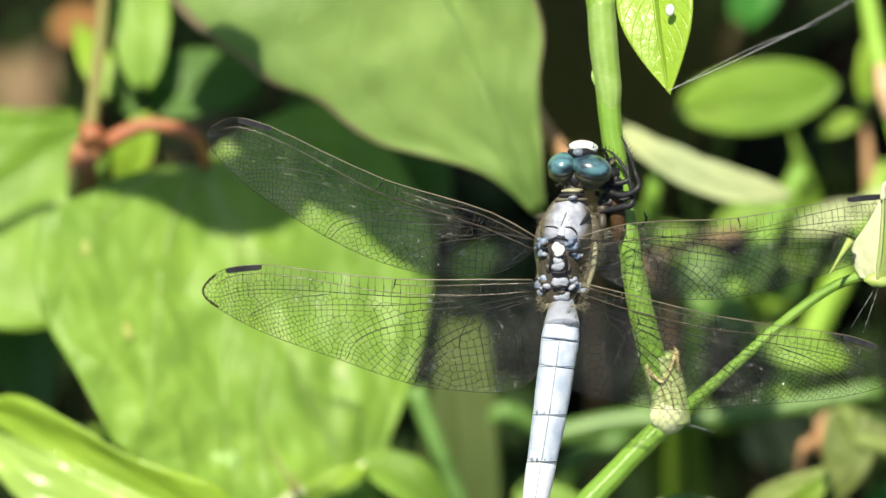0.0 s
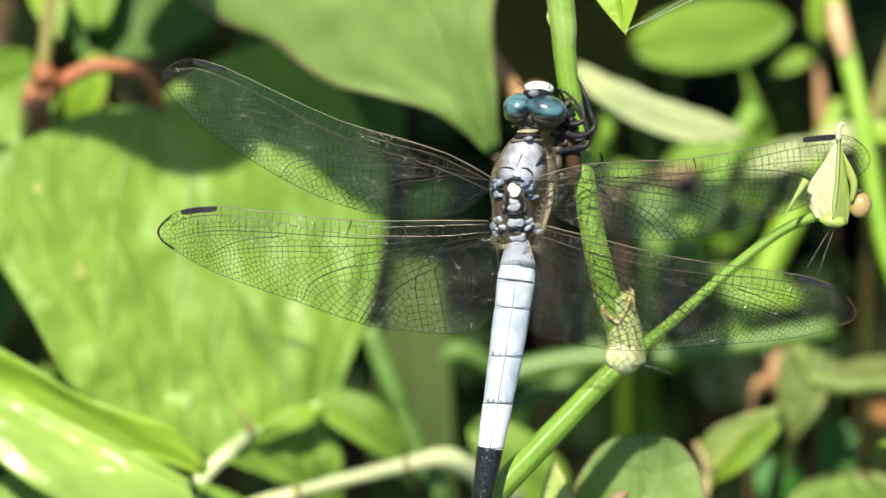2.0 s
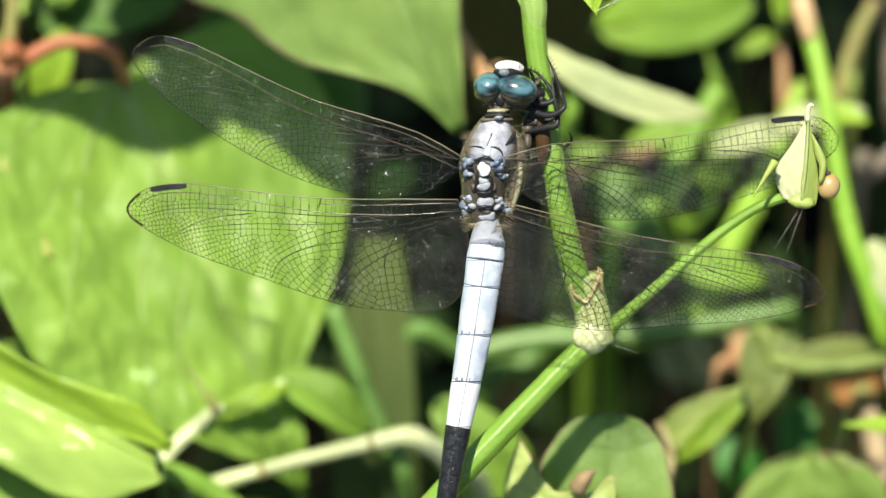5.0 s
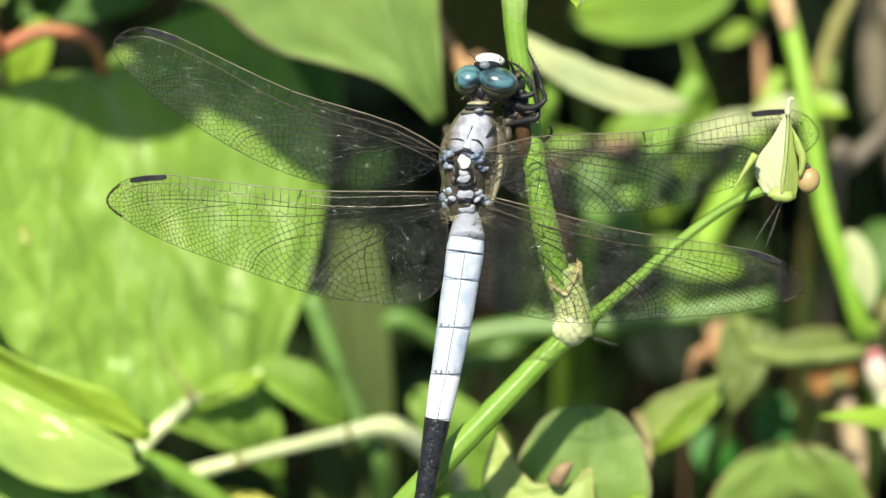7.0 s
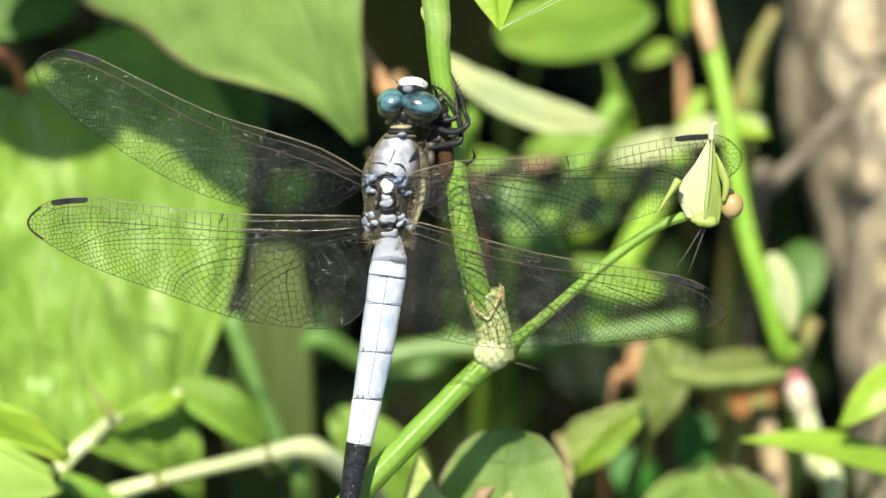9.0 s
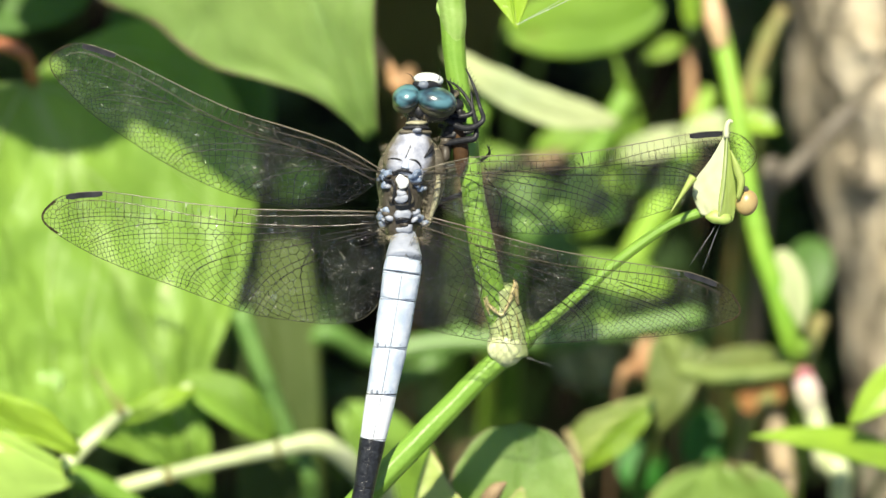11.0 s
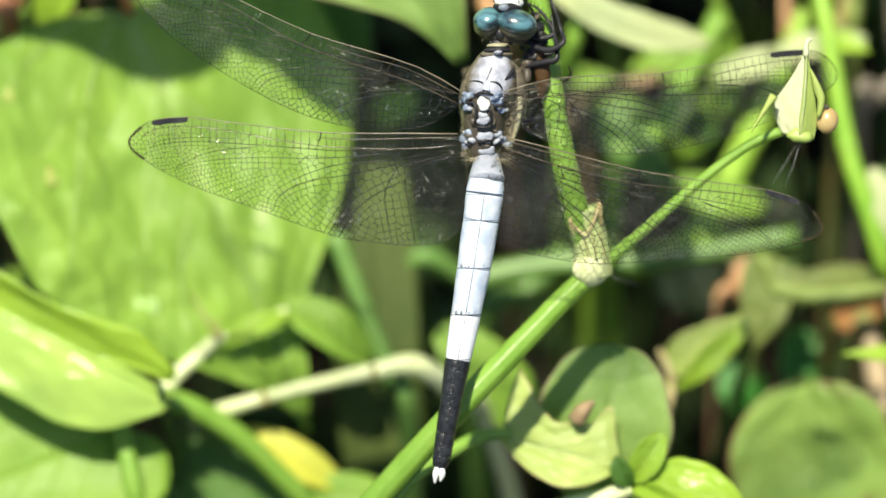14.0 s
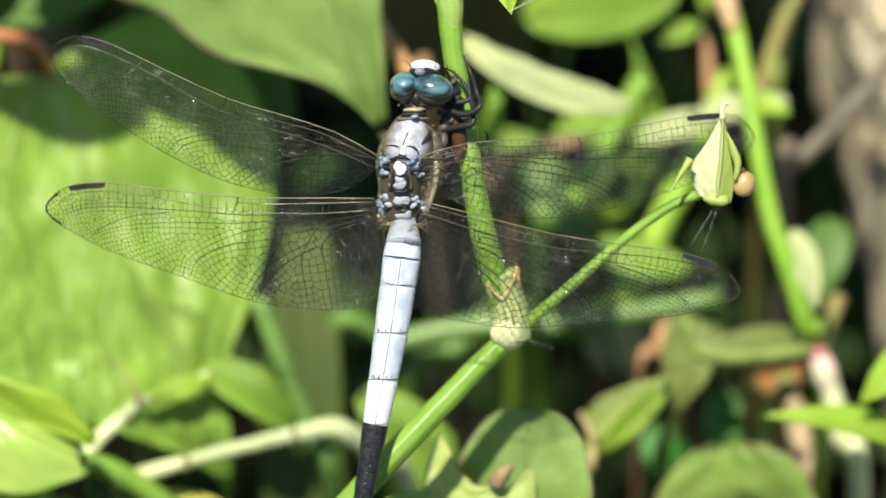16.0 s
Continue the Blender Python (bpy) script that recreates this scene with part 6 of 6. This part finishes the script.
# ---- undergrowth: crowded small blades and litter over the soil ----
def undergrowth():
    rng = random.Random(5)
    for label, count, material, span, low in (("low grass blades coloured near black to stand in for shade", 260, DEEP_SHADE, 16, 0.0), ("brown dry leaf litter on soil", 60, STRAW, 9, 0.0)):
        bm = bmesh.new()
        uv = bm.loops.layers.uv.verify()
        for _ in range(count):
            x, y = rng.uniform(-0.16, 0.16), rng.uniform(0.04, 0.38)
            a, tall = rng.uniform(0, 6.28), rng.uniform(0.3, 1.0) * span / 1000 * (3.0 if material is DEEP_SHADE else 1.0)
            d = Vector((math.cos(a), math.sin(a), 0))
            s = Vector((-d.y, d.x, 0)) * rng.uniform(0.0012, 0.0028)
            rows = []
            for i in range(5):
                t = i / 4
                p = Vector((x, y, 0)) + d * tall * (t ** 2 * 0.7 if material is DEEP_SHADE else t)
                p.z = tall * t * 0.9 if material is DEEP_SHADE else 0.012 + 0.006 * rng.random()
                w = s * (1 - t) ** 0.6 * 1.2 if material is DEEP_SHADE else s * (1.2 + math.sin(3.1 * t) * 2)
                rows.append((bm.verts.new(p - w), bm.verts.new(p + w)))
            for i, (p, q) in enumerate(zip(rows, rows[1:])):
                f = bm.faces.new((p[0], p[1], q[1], q[0]))
                for loop, c in zip(f.loops, ((i / 4, 0.2), (i / 4, 0.8), ((i + 1) / 4, 0.8), ((i + 1) / 4, 0.2))):
                    loop[uv].uv = c
        for f in bm.faces:
            f.smooth = True
        me = bpy.data.meshes.new("undergrowth")
        bm.to_mesh(me)
        bm.free()
        me.materials.append(material)
        tagged(new("grass" if material is DEEP_SHADE else "leaf_litter", me), label, "grass" if material is DEEP_SHADE else "litter", kind="stuff")


undergrowth()


def low_cover():
    """Crowded small leaves close above the soil, with shade put into their colour."""
    rng = random.Random(9)
    bm = bmesh.new()
    uv = bm.loops.layers.uv.verify()
    for _ in range(900):
        p = Vector((rng.uniform(-0.17, 0.13), rng.uniform(0.03, 0.42), rng.uniform(0.006, 0.034)))
        a = rng.uniform(0, 6.28)
        d = Vector((math.cos(a), math.sin(a), rng.uniform(-0.4, 0.3))).normalized()
        s = d.cross(Vector((rng.uniform(-0.5, 0.5), rng.uniform(-0.5, 0.5), 1))).normalized()
        size, wide = rng.uniform(0.005, 0.011), rng.uniform(0.3, 0.45)
        rows = []
        for i in range(6):
            t = i / 5
            w = s * size * wide * math.sin(math.pi * (0.04 + 0.94 * t)) ** 0.8
            q = p + d * size * t - Vector((0, 0, size * 0.3 * (t - 0.4) ** 2 * 4))
            rows.append((bm.verts.new(q - w), bm.verts.new(q + Vector((0, 0, -0.0006))), bm.verts.new(q + w)))
        for i, (b, c) in enumerate(zip(rows, rows[1:])):
            for k in range(2):
                f = bm.faces.new((b[k], b[k + 1], c[k + 1], c[k]))
                f.smooth = True
                for loop, (g, h) in zip(f.loops, ((i, k), (i, k + 1), (i + 1, k + 1), (i + 1, k))):
                    loop[uv].uv = (g / 5, h / 2)
    me = bpy.data.meshes.new("low_cover")
    bm.to_mesh(me)
    bm.free()
    me.materials.append(DEEP_SHADE)
    tagged(new("low_cover", me), "crowded small leaves close above soil, shade put into colour", "plants", kind="stuff")


low_cover()


def motions():
    """The dragonfly rests and the plants stand still: only the camera moves."""


motions()
